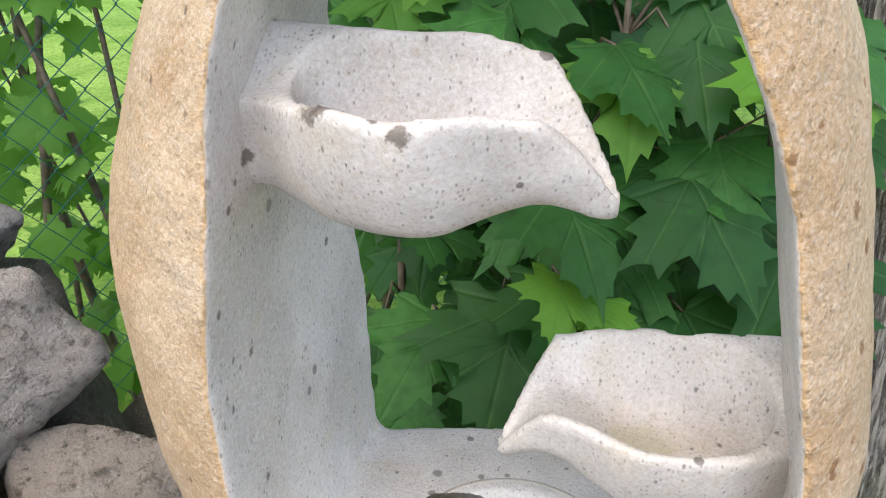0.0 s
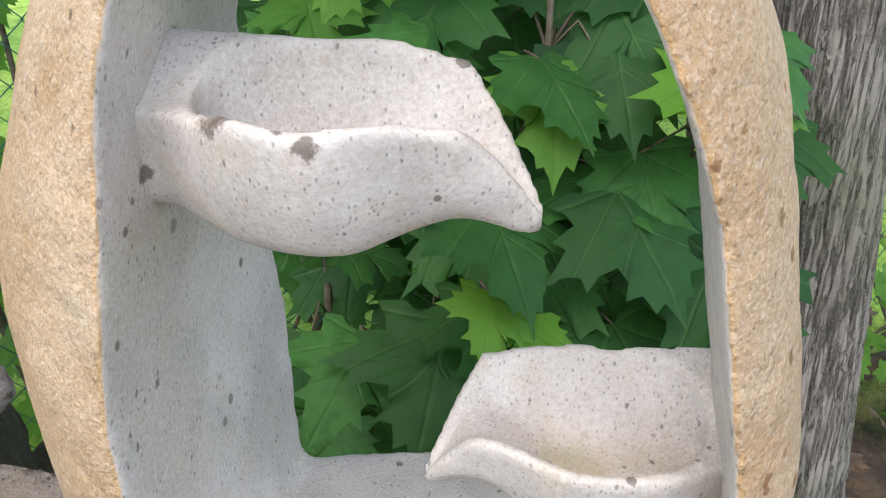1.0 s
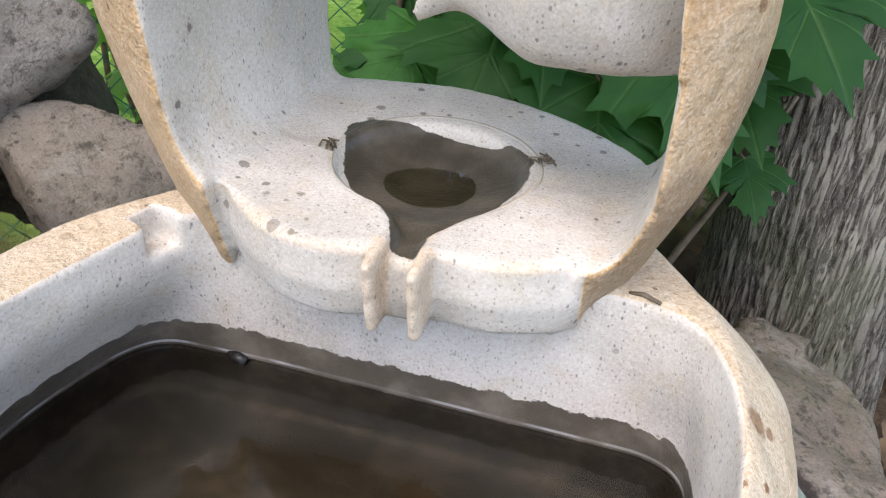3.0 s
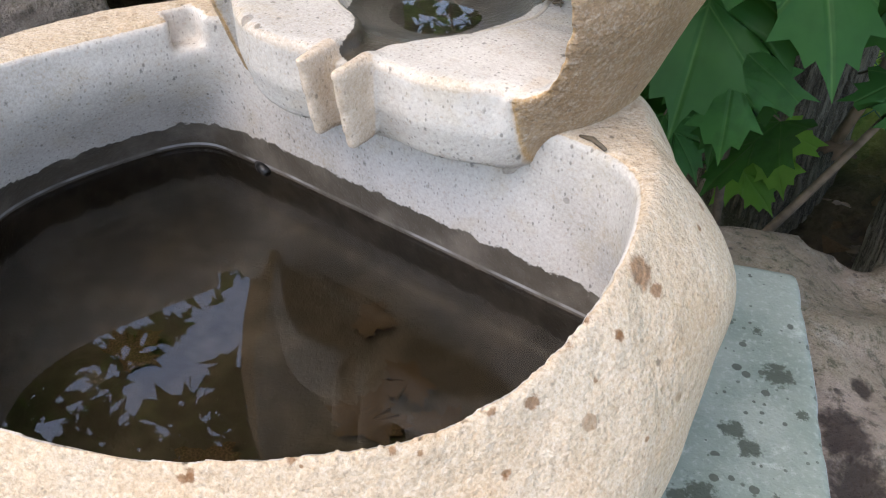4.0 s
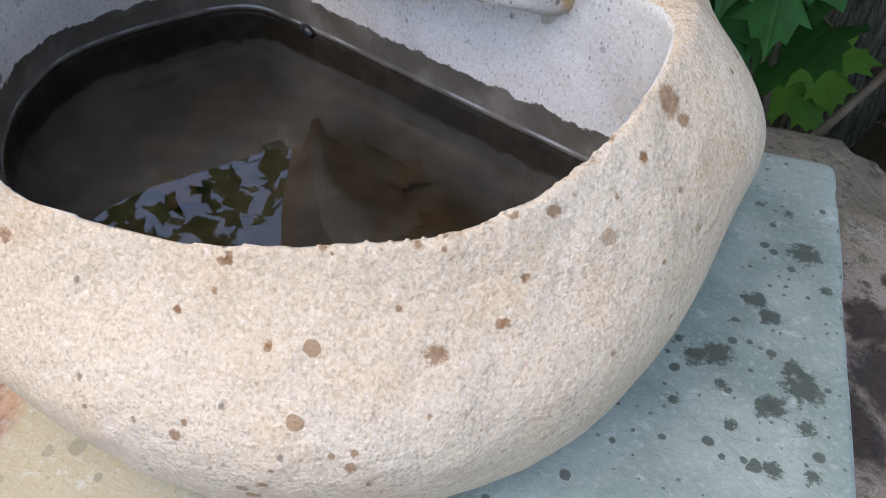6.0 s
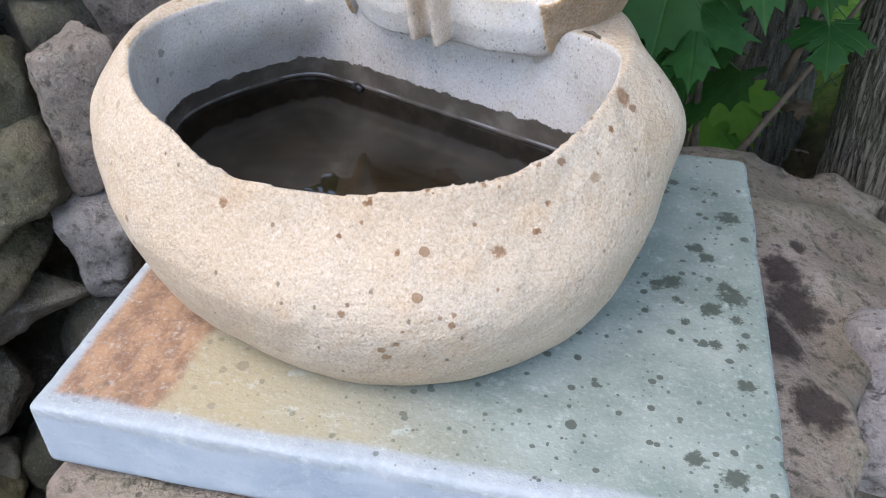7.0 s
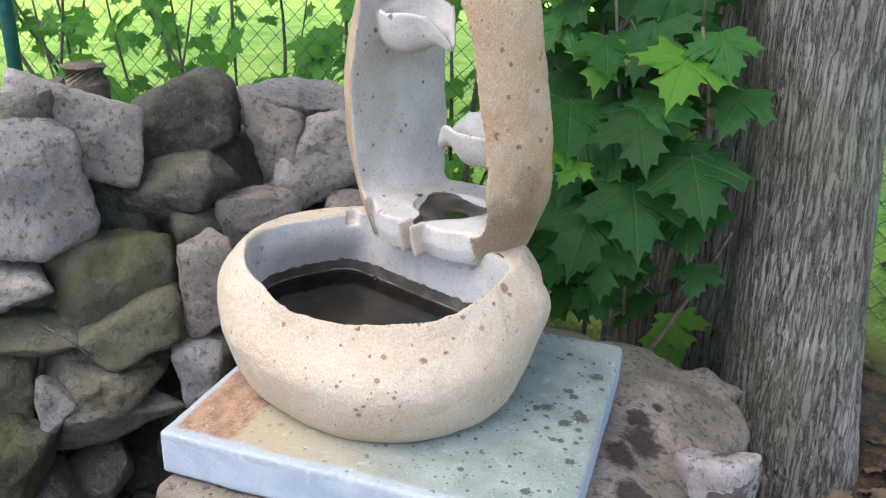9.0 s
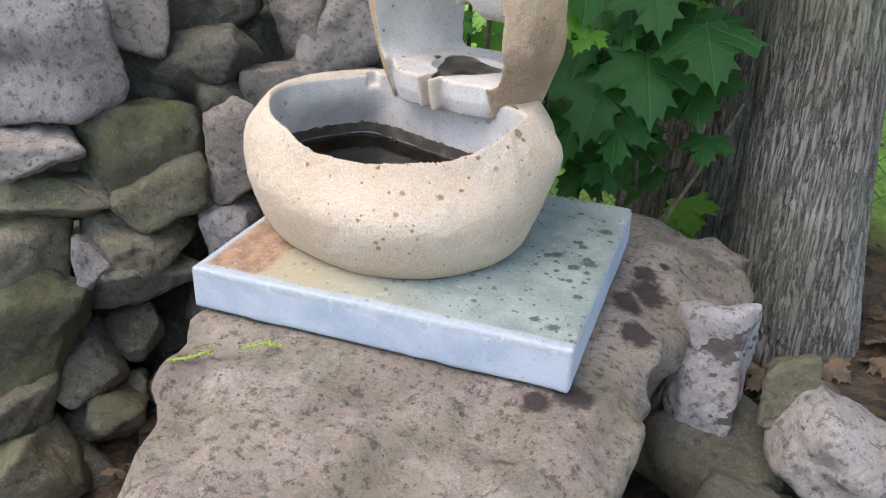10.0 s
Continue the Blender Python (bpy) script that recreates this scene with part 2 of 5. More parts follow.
    return s.done(c, s.ramp(s.math("MAXIMUM", wet, s.math("MULTIPLY", drops, 0.5)), 0, 1, 0.78, 0.34))


def field_stone(name, a, b, moss=0.3, lichen=0.3, stains=(), patches=0.0, grain=1.0, drops=0.7):
    """Weathered field stone: broad clouds of two tones, faint grain, pale lichen, moss on its upper faces, dark rain drops."""
    s = Shade(name, 0.88, 0.25)
    at = s.shifted()
    base = s.mix(s.ramp(s.noise(6, 4, 0.6, at), 0.32, 0.68), a, b)
    base = s.mix(s.ramp(s.random(), 0, 1, 0.0, 0.25, False), base, (0.34, 0.29, 0.235))
    base = s.mix(s.ramp(s.noise(24, 6, 0.7, at), 0.48, 0.68, 0, 0.55 * grain), base, s.mix(0.6, base, (0.07, 0.06, 0.05)))
    base = s.mix(s.ramp(s.noise(16, 6, 0.72, at, 0.5), 0.55, 0.66, 0, lichen), base, (0.56, 0.54, 0.5))
    base = s.mix(s.ramp(s.noise(160, 4, 0.75, at), 0.52, 0.7, 0, 0.4 * grain), base, s.mix(0.6, base, (0.05, 0.043, 0.036)))
    base = s.mix(s.ramp(s.noise(300, 3, 0.7, at), 0.52, 0.7, 0, 0.35), base, s.mix(0.5, base, (0.62, 0.59, 0.54)))
    base = s.mix(s.ramp(s.noise(62, 6, 0.75, at), 0.5, 0.66, 0, 0.95 * grain), base, s.mix(0.75, base, (0.04, 0.034, 0.027)))
    base = s.mix(s.ramp(s.noise(48, 6, 0.75, at, 0.4), 0.54, 0.68, 0, 0.4), base, s.mix(0.4, base, (0.62, 0.58, 0.52)))
    where = s.math("MULTIPLY", s.ramp(s.noise(7, 5, 0.65, at), 0.34, 0.62), s.ramp(s.up(), -0.3, 0.7, 0.4, 1.0))
    base = s.mix(s.math("MULTIPLY", where, moss), base, s.mix(s.noise(40, 4, 0.7, at=at), (0.045, 0.055, 0.016), (0.19, 0.2, 0.085)))
    if patches:
        base = s.mix(s.ramp(s.noise(13, 4, 0.55, s.shifted(20.0, (1, 1, 1.7))), 0.545, 0.575, 0, patches), base, s.mix(s.noise(90, 3, at=at), (0.06, 0.05, 0.045), (0.17, 0.145, 0.125)))
    wet = s.math("MAXIMUM", splashes(s, 34, 0.1, 0.22, at), splashes(s, 80, 0.12, 0.3, at))
    base = s.mix(s.math("MULTIPLY", wet, s.ramp(s.up(), 0.0, 0.6, 0.0, drops)), base, (0.07, 0.056, 0.047))
    base = blotches(s, base, (0.035, 0.024, 0.02), 0.9, stains, 0.9, 90)
    s.bump(s.noise(9, 6, 0.65, at), 0.8, 0.02)
    s.bump(s.noise(40, 6, 0.75, at), 1.0, 0.016)
    s.bump(s.noise(150, 4, 0.75, at), 0.8, 0.0035)
    return s.done(base)


FLOOR_DROPS = ((-0.100, 0.057, 0.231, 0.002), (-0.080, 0.033, 0.231, 0.0027), (-0.067, 0.030, 0.231, 0.0024), (-0.062, 0.039, 0.231, 0.0033), (-0.048, 0.016, 0.231, 0.0024), (-0.051, 0.003, 0.231, 0.0026), (-0.062, 0.171, 0.231, 0.0037), (-0.062, 0.151, 0.231, 0.003), (-0.032, 0.173, 0.231, 0.0028),
               (-0.015, 0.178, 0.231, 0.0021), (-0.038, 0.148, 0.231, 0.0018), (0.031, 0.145, 0.231, 0.0023), (0.030, 0.203, 0.231, 0.0021), (0.045, 0.202, 0.231, 0.0025), (0.059, 0.178, 0.231, 0.0025), (0.087, 0.185, 0.231, 0.0028), (0.092, 0.164, 0.231, 0.0028), (0.075, 0.167, 0.231, 0.0018))
RING_SPOTS = ((-0.086, 0.022, 0.523, 0.0065), (-0.080, 0.020, 0.524, 0.005), (-0.048, 0.008, 0.520, 0.0045), (-0.058, 0.012, 0.525, 0.0025), (0.032, 0.066, 0.488, 0.0045), (0.050, 0.125, 0.380, 0.005), (-0.12, 0.1, 0.515, 0.009), (-0.12, 0.11, 0.525, 0.008),
              (0.042, 0.025, 0.605, 0.0073), (0.049, 0.024, 0.596, 0.0066), (-0.128, 0.041, 0.584, 0.0046), (-0.114, 0.039, 0.597, 0.0036), (0.089, 0.016, 0.519, 0.0035), (0.085, 0.022, 0.549, 0.0018), (0.099, 0.028, 0.528, 0.0019), (0.121, 0.064, 0.536, 0.0021),
              (0.132, 0.052, 0.473, 0.0025), (-0.130, 0.040, 0.471, 0.0026), (-0.134, 0.027, 0.426, 0.0024), (-0.136, 0.061, 0.386, 0.0027), (0.065, 0.028, 0.590, 0.0016), (0.068, 0.026, 0.584, 0.0012), (0.133, 0.030, 0.378, 0.0031), (0.153, 0.053, 0.366, 0.0031),
              (-0.131, 0.036, 0.275, 0.0028), (-0.132, 0.057, 0.311, 0.0025), (-0.160, 0.036, 0.286, 0.0022), (0.132, 0.054, 0.473, 0.0039), (0.151, 0.091, 0.437, 0.0040), (0.132, 0.030, 0.383, 0.0039), (0.160, 0.071, 0.335, 0.0034), (0.162, 0.103, 0.385, 0.0035),
              (0.154, 0.056, 0.366, 0.0034), (0.137, 0.046, 0.432, 0.0034), (0.163, 0.091, 0.371, 0.0041), (0.123, 0.045, 0.492, 0.0040), (0.161, 0.081, 0.301, 0.0035), (-0.130, 0.060, 0.489, 0.0046), (-0.132, 0.170, 0.398, 0.0034))
STONE_FOUNTAIN = boulder_stone("fountain_stone", ((0.37, 0.245, 0.13), (0.43, 0.31, 0.19), (0.36, 0.195, 0.075), (0.45, 0.365, 0.255)), RING_SPOTS, ((-0.05, 0.05, 0.496, 0.022), (0.06, 0.08, 0.344, 0.02)), True)
BOWL_SPOTS = ((0.408, 0.210, 0.193, 0.0074), (0.416, 0.209, 0.185, 0.0040), (0.388, 0.176, 0.192, 0.0027), (0.383, 0.164, 0.187, 0.0024), (0.372, 0.143, 0.173, 0.0035), (0.358, 0.133, 0.175, 0.0021), (0.348, 0.125, 0.173, 0.0016), (0.288, 0.098, 0.167, 0.0023),
              (0.324, 0.111, 0.168, 0.0020), (0.334, 0.114, 0.166, 0.0016), (0.251, 0.087, 0.159, 0.0021), (0.247, 0.079, 0.148, 0.0022), (0.233, 0.071, 0.140, 0.0020), (0.339, 0.089, 0.130, 0.0051), (0.361, 0.108, 0.137, 0.0024), (0.274, 0.070, 0.134, 0.0019),
              (0.246, 0.041, 0.106, 0.0022), (0.316, 0.053, 0.100, 0.0022), (0.321, 0.095, 0.146, 0.0016), (0.367, 0.122, 0.150, 0.0021), (0.402, 0.181, 0.182, 0.0023), (0.396, 0.162, 0.172, 0.0015), (0.432, 0.161, 0.109, 0.0022), (0.422, 0.164, 0.140, 0.0016),
              (0.342, 0.072, 0.111, 0.0017), (0.284, 0.040, 0.090, 0.0017), (0.200, 0.038, 0.102, 0.0016), (0.292, 0.098, 0.165, 0.0011), (0.345, 0.126, 0.176, 0.0014), (0.148, 0.078, 0.150, 0.0038), (0.242, 0.038, 0.100, 0.0029), (0.315, 0.050, 0.093, 0.0029),
              (0.279, 0.039, 0.078, 0.0029), (0.248, 0.086, 0.158, 0.0024), (0.274, 0.069, 0.133, 0.0019), (0.435, 0.263, 0.183, 0.0020), (0.403, 0.181, 0.181, 0.0024), (0.367, 0.124, 0.151, 0.0023), (0.363, 0.109, 0.137, 0.0024), (0.251, 0.088, 0.160, 0.0022),
              (0.233, 0.071, 0.140, 0.0021), (0.290, 0.098, 0.168, 0.0019))
STONE_BOWL = boulder_stone("bowl_stone", ((0.455, 0.355, 0.245), (0.49, 0.395, 0.285), (0.44, 0.29, 0.155), (0.52, 0.45, 0.355)), BOWL_SPOTS)
STONE_PALE = field_stone("pale_field_stone", (0.27, 0.23, 0.2), (0.49, 0.43, 0.38), 0.08, 0.35)
STONE_PINK = field_stone("pinkish_field_stone", (0.215, 0.178, 0.15), (0.345, 0.295, 0.25), 0.08, 0.2)
STONE_LILAC = field_stone("lilac_grey_field_stone", (0.19, 0.175, 0.168), (0.31, 0.288, 0.278), 0.06, 0.2)
STONE_GREY = field_stone("grey_field_stone", (0.1, 0.092, 0.076), (0.19, 0.172, 0.142), 0.3, 0.12)
STONE_MOSS = field_stone("mossy_field_stone", (0.045, 0.046, 0.03), (0.1, 0.098, 0.062), 0.8, 0.06, drops=0.3)
# dark stone tone that also paints the shade of gaps onto stones
STONE_DARK_SHADED = field_stone("dark_shaded_field_stone", (0.042, 0.04, 0.032), (0.1, 0.093, 0.075), 0.3, 0.06, drops=0.3)
STONE_BUFF = field_stone("mossy_buff_field_stone", (0.125, 0.108, 0.07), (0.22, 0.19, 0.13), 0.55, 0.12)
STONE_SPOTTED = field_stone("spotted_field_stone", (0.42, 0.365, 0.345), (0.58, 0.53, 0.49), 0.05, 0.3, (), 0.9)
STONE_BASE = field_stone("base_rock_stone", (0.23, 0.17, 0.138), (0.41, 0.325, 0.265), 0.36, 0.3, ((0.609, 0.341, -0.08, 0.036), (0.597, 0.385, -0.078, 0.024), (0.58, 0.28, -0.075, 0.03), (0.561, 0.004, -0.078, 0.03), (0.516, -0.025, -0.075, 0.022), (0.61, 0.2, -0.08, 0.03), (0.625, 0.451, -0.08, 0.012)), 0.2, 1.25)


def make_bluestone():
    s = Shade("bluestone", 0.7, 0.35)
    x, y, z = (s.axis(k) for k in range(3))
    grey = s.mix(s.ramp(s.noise(14, 4), 0.35, 0.65), (0.175, 0.215, 0.185), (0.25, 0.285, 0.25))
    wob = s.math("MULTIPLY", s.math("SUBTRACT", s.noise(9, 4), 0.5), 0.16)
    reach = s.math("ADD", s.math("ADD", x, s.math("MULTIPLY", y, 0.62)), wob)
    top = s.mix(s.ramp(reach, 0.16, 0.42, 1, 0), grey, (0.33, 0.28, 0.175))
    rust = s.math("ADD", s.math("ADD", x, s.math("MULTIPLY", y, -0.12)), s.math("MULTIPLY", wob, 0.35))
    streak = s.noise(34, 5, 0.7, at=s.stretched(1.3, 0.8, 1))
    rustc = s.mix(s.ramp(streak, 0.4, 0.6), (0.33, 0.2, 0.115), (0.2, 0.115, 0.07))
    top = s.mix(s.ramp(rust, 0.085, 0.1, 1, 0), top, rustc)
    side = s.mix(s.ramp(s.noise(10, 3), 0.35, 0.65), (0.27, 0.32, 0.37), (0.36, 0.4, 0.44))
    rim = s.math("ADD", z, s.math("MULTIPLY", s.math("SUBTRACT", s.noise(35, 4), 0.5), 0.016))
    side = s.mix(s.ramp(rim, -0.014, -0.008, 0, 0.7), side, s.mix(s.noise(90, 4, 0.7), (0.2, 0.23, 0.24), (0.42, 0.43, 0.42)))
    c = s.mix(s.ramp(s.up(), 0.45, 0.8), side, top)
    border = s.math("MINIMUM", s.math("ADD", x, s.math("MULTIPLY", wob, 0.12)), s.math("ADD", y, s.math("MULTIPLY", wob, 0.12)))
    c = s.mix(s.ramp(border, 0.008, 0.016, 1, 0), c, side)
    fine = s.noise(260, 3, 0.6)
    c = s.mix(s.ramp(fine, 0.5, 0.75, 0, 0.35), c, (0.42, 0.44, 0.42))
    c = s.mix(s.ramp(s.noise(45, 6, 0.75), 0.56, 0.68, 0, 0.45), c, (0.46, 0.49, 0.46))
    wide = s.ramp(s.math("ADD", x, wob), 0.05, 0.45, 0.3, 1.0)
    drops = s.math("MAXIMUM", splashes(s, 42, 0.12, 0.33), splashes(s, 60, 0.12, 0.3))
    drops = s.math("MAXIMUM", drops, splashes(s, 85, 0.14, 0.36))
    drops = s.math("MAXIMUM", drops, s.math("MULTIPLY", splashes(s, 150, 0.14, 0.3), 0.8))
    drops = s.math("MULTIPLY", s.math("MULTIPLY", drops, wide), s.ramp(s.up(), 0.3, 0.8, 0.2, 1))
    c = s.mix(s.math("MULTIPLY", drops, 0.9), c, (0.06, 0.07, 0.055))
    c = blotches(s, c, (0.05, 0.06, 0.045), 0.9, ((0.527, 0.361, 0, 0.011), (0.494, 0.304, 0, 0.008), (0.505, 0.291, 0, 0.008), (0.460, 0.243, 0, 0.008), (0.474, 0.249, 0, 0.010), (0.524, 0.237, 0, 0.013), (0.506, 0.217, 0, 0.010), (0.526, 0.208, 0, 0.006),
                 (0.475, 0.417, 0, 0.006), (0.477, 0.225, 0, 0.004), (0.451, 0.205, 0, 0.004), (0.508, 0.174, 0, 0.006), (0.484, 0.197, 0, 0.0045), (0.529, 0.176, 0, 0.005), (0.516, 0.403, 0, 0.004), (0.540, 0.327, 0, 0.0045), (0.519, 0.251, 0, 0.008),
                 (0.517, 0.04, 0, 0.010), (0.49, 0.051, 0, 0.008), (0.529, 0.13, 0, 0.008)), 1.5, 420)
    s.bump(s.noise(24, 5, 0.65), 0.5, 0.006)
    s.bump(s.noise(120, 4, 0.7), 0.5, 0.002)
    s.bump(fine, 0.3, 0.001)
    return s.done(c, s.ramp(drops, 0, 1, 0.72, 0.5))


def make_bark(name, a, b):
    """Bark that is dark in its furrows, with crevice shade put into their colour, and weathered grey on its ridges."""
    s = Shade(name, 0.92, 0.2)
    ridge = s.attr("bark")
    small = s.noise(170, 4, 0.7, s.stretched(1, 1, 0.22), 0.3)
    # furrows' own dark tone, deepened in colour to add the shade of crevices
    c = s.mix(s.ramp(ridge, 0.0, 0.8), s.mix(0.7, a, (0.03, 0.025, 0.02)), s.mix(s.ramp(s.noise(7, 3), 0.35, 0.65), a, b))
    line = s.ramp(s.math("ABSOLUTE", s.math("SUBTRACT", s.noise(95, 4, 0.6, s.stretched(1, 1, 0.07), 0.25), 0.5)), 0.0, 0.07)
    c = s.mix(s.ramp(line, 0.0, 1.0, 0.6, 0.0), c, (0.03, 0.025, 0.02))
    s.bump(line, 0.8, 0.005)
    c = s.mix(s.ramp(small, 0.45, 0.65, 0, 0.45, False), c, s.mix(0.5, c, (0.05, 0.042, 0.034)))
    c = s.mix(s.ramp(s.noise(330, 3, 0.7), 0.5, 0.72, 0, 0.4), c, s.mix(0.4, b, (0.55, 0.53, 0.48)))
    c = s.mix(s.math("MULTIPLY", s.ramp(s.noise(5, 4), 0.45, 0.7), 0.35), c, (0.13, 0.15, 0.07))
    s.bump(small, 0.7, 0.003)
    s.bump(s.noise(300, 3, 0.7), 0.4, 0.0015)
    return s.done(c)


def make_leaf(name, a, b, glow=0.45):
    s = Shade(name, 0.5, 0.16)
    x, y = s.axis(0), s.axis(1)
    ax = s.math("ABSOLUTE", x)
    c = s.mix(s.random(), a, b)
    vein = s.math("MINIMUM", ax, s.math("MINIMUM", s.math("ABSOLUTE", s.math("SUBTRACT", s.math("MULTIPLY", ax, 0.72), y)),
                  s.math("ABSOLUTE", s.math("ADD", s.math("MULTIPLY", ax, 0.1), y))))
    vein = s.math("MINIMUM", vein, s.math("ABSOLUTE", s.math("SUBTRACT", s.math("SUBTRACT", y, 0.3), s.math("MULTIPLY", ax, 1.0))))
    c = s.mix(s.ramp(vein, 0.003, 0.012, 0.3, 0), c, s.mix(0.5, b, (0.2, 0.3, 0.1)))
    c = s.mix(s.ramp(s.noise(7, 4, at=s.shifted()), 0.4, 0.7, 0, 0.4), c, a)
    s.bump(s.ramp(vein, 0.0, 0.03), 0.25, 0.012)
    out = s.done(c)
    t = s.nt.nodes.new("ShaderNodeBsdfTranslucent")
    s.nt.links.new(s.mix(0.35, c, (0.2, 0.42, 0.03)), t.inputs[0])
    m = s.nt.nodes.new("ShaderNodeMixShader")
    m.inputs[0].default_value = glow
    s.nt.links.new(s.bsdf.outputs[0], m.inputs[1])
    s.nt.links.new(t.outputs[0], m.inputs[2])
    s.nt.links.new(m.outputs[0], s.nt.nodes["Material Output"].inputs[0])
    return out


def make_plain(name, a, b, scale=30, rough=0.7, metal=0.0):
    s = Shade(name, rough, 0.4)
    s.bsdf.inputs["Metallic"].default_value = metal
    return s.done(s.mix(s.ramp(s.noise(scale, 4), 0.35, 0.65), a, b))


def make_water(name, tint):
    m = bpy.data.materials.new(name)
    m.use_nodes = True
    nt = m.node_tree
    nt.nodes.remove(nt.nodes["Principled BSDF"])
    clear, gloss = nt.nodes.new("ShaderNodeBsdfTransparent"), nt.nodes.new("ShaderNodeBsdfGlossy")
    clear.inputs[0].default_value = (*tint, 1)
    gloss.inputs["Roughness"].default_value = 0.01
    f, mix = nt.nodes.new("ShaderNodeFresnel"), nt.nodes.new("ShaderNodeMixShader")
    f.inputs[0].default_value = 1.62
    bump, wave = nt.nodes.new("ShaderNodeBump"), nt.nodes.new("ShaderNodeTexNoise")
    wave.inputs["Scale"].default_value, wave.inputs["Detail"].default_value = 14, 1
    nt.links.new(nt.nodes.new("ShaderNodeTexCoord").outputs["Object"], wave.inputs["Vector"])
    nt.links.new(wave.outputs["Fac"], bump.inputs["Height"])
    bump.inputs["Strength"].default_value, bump.inputs["Distance"].default_value = 0.1, 0.004
    for n in (gloss, f):
        nt.links.new(bump.outputs[0], n.inputs["Normal"])
    nt.links.new(f.outputs[0], mix.inputs[0])
    nt.links.new(clear.outputs[0], mix.inputs[1])
    nt.links.new(gloss.outputs[0], mix.inputs[2])
    nt.links.new(mix.outputs[0], nt.nodes["Material Output"].inputs[0])
    return m


BLUESTONE = make_bluestone()
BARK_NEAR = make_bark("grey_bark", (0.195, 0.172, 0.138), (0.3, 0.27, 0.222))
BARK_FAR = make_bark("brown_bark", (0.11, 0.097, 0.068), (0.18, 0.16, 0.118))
LEAF_DARK = make_leaf("maple_leaf_green", (0.010, 0.048, 0.012), (0.046, 0.158, 0.034), 0.27)
LEAF_YOUNG = make_leaf("young_leaf_green", (0.1, 0.26, 0.03), (0.16, 0.34, 0.05), 0.4)
LEAF_BUSH = make_leaf("bush_leaf_green", (0.07, 0.2, 0.035), (0.16, 0.36, 0.06), 0.55)
STEM = make_plain("stem_bark", (0.09, 0.07, 0.045), (0.16, 0.12, 0.08), 60)
WIRE = make_plain("green_wire", (0.01, 0.09, 0.07), (0.02, 0.12, 0.09), 40, 0.45)
WATER = make_water("water", (0.57, 0.545, 0.48))
CLEAR_WATER = make_water("clear_water", (1.0, 0.99, 0.97))

# ---- ground ----
def make_ground():
    s = Shade("ground_litter", 0.95, 0.15)
    x, y = s.axis(0), s.axis(1)
    soil = s.mix(s.ramp(s.noise(12, 5, 0.65), 0.35, 0.65), (0.035, 0.026, 0.019), (0.09, 0.066, 0.045))
    litter = s.cells(30, out="Color")
    soil = s.mix(s.ramp(s.axis(0, litter), 0.5, 0.9, 0, 0.6), soil, (0.13, 0.08, 0.042))
    grass = s.mix(s.ramp(s.noise(3, 5, 0.7), 0.3, 0.7), (0.2, 0.38, 0.045), (0.42, 0.6, 0.12))
    grass = s.mix(s.ramp(s.noise(50, 3), 0.4, 0.7, 0, 0.5), grass, (0.09, 0.2, 0.025))
    edge = s.math("ADD", s.math("ADD", y, s.math("MULTIPLY", x, 0.12)), s.math("MULTIPLY", s.noise(1.3, 3), 0.8))
    c = s.mix(s.ramp(edge, 1.5, 2.1), soil, grass)
    s.bump(s.noise(25, 5, 0.7), 0.8, 0.03)
    return s.done(c)


def build_ground():
    n = 130
    k = np.linspace(-1, 1, n)
    r = np.sign(k) * (2.2 * np.abs(k) + 500 * np.abs(k) ** 9)
    gx, gy = np.meshgrid(r + 0.2, r + 0.4, indexing="ij")
    p = np.stack([gx, gy, 0 * gx], -1)
    z = -0.58 + 0.04 * fbm(p, 2.5, 3, 5) + 0.22 * step(0.55, 1.0, gx) * step(-0.6, 0.6, gy) * (gx < 60) + 0.2 * step(0.75, 1.6, gy)
    v = np.stack([gx, gy, z], -1).reshape(-1, 3)
    i = np.arange(n * n).reshape(n, n)
    q = np.stack([i[:-1, :-1], i[1:, :-1], i[1:, 1:], i[:-1, 1:]], -1).reshape(-1, 4)
    ob = put("ground", mesh_of("ground", v, q), make_ground())
    tagged(ob, "brown leaf litter and soil running into bright lawn", "ground", kind="structure")


build_ground()


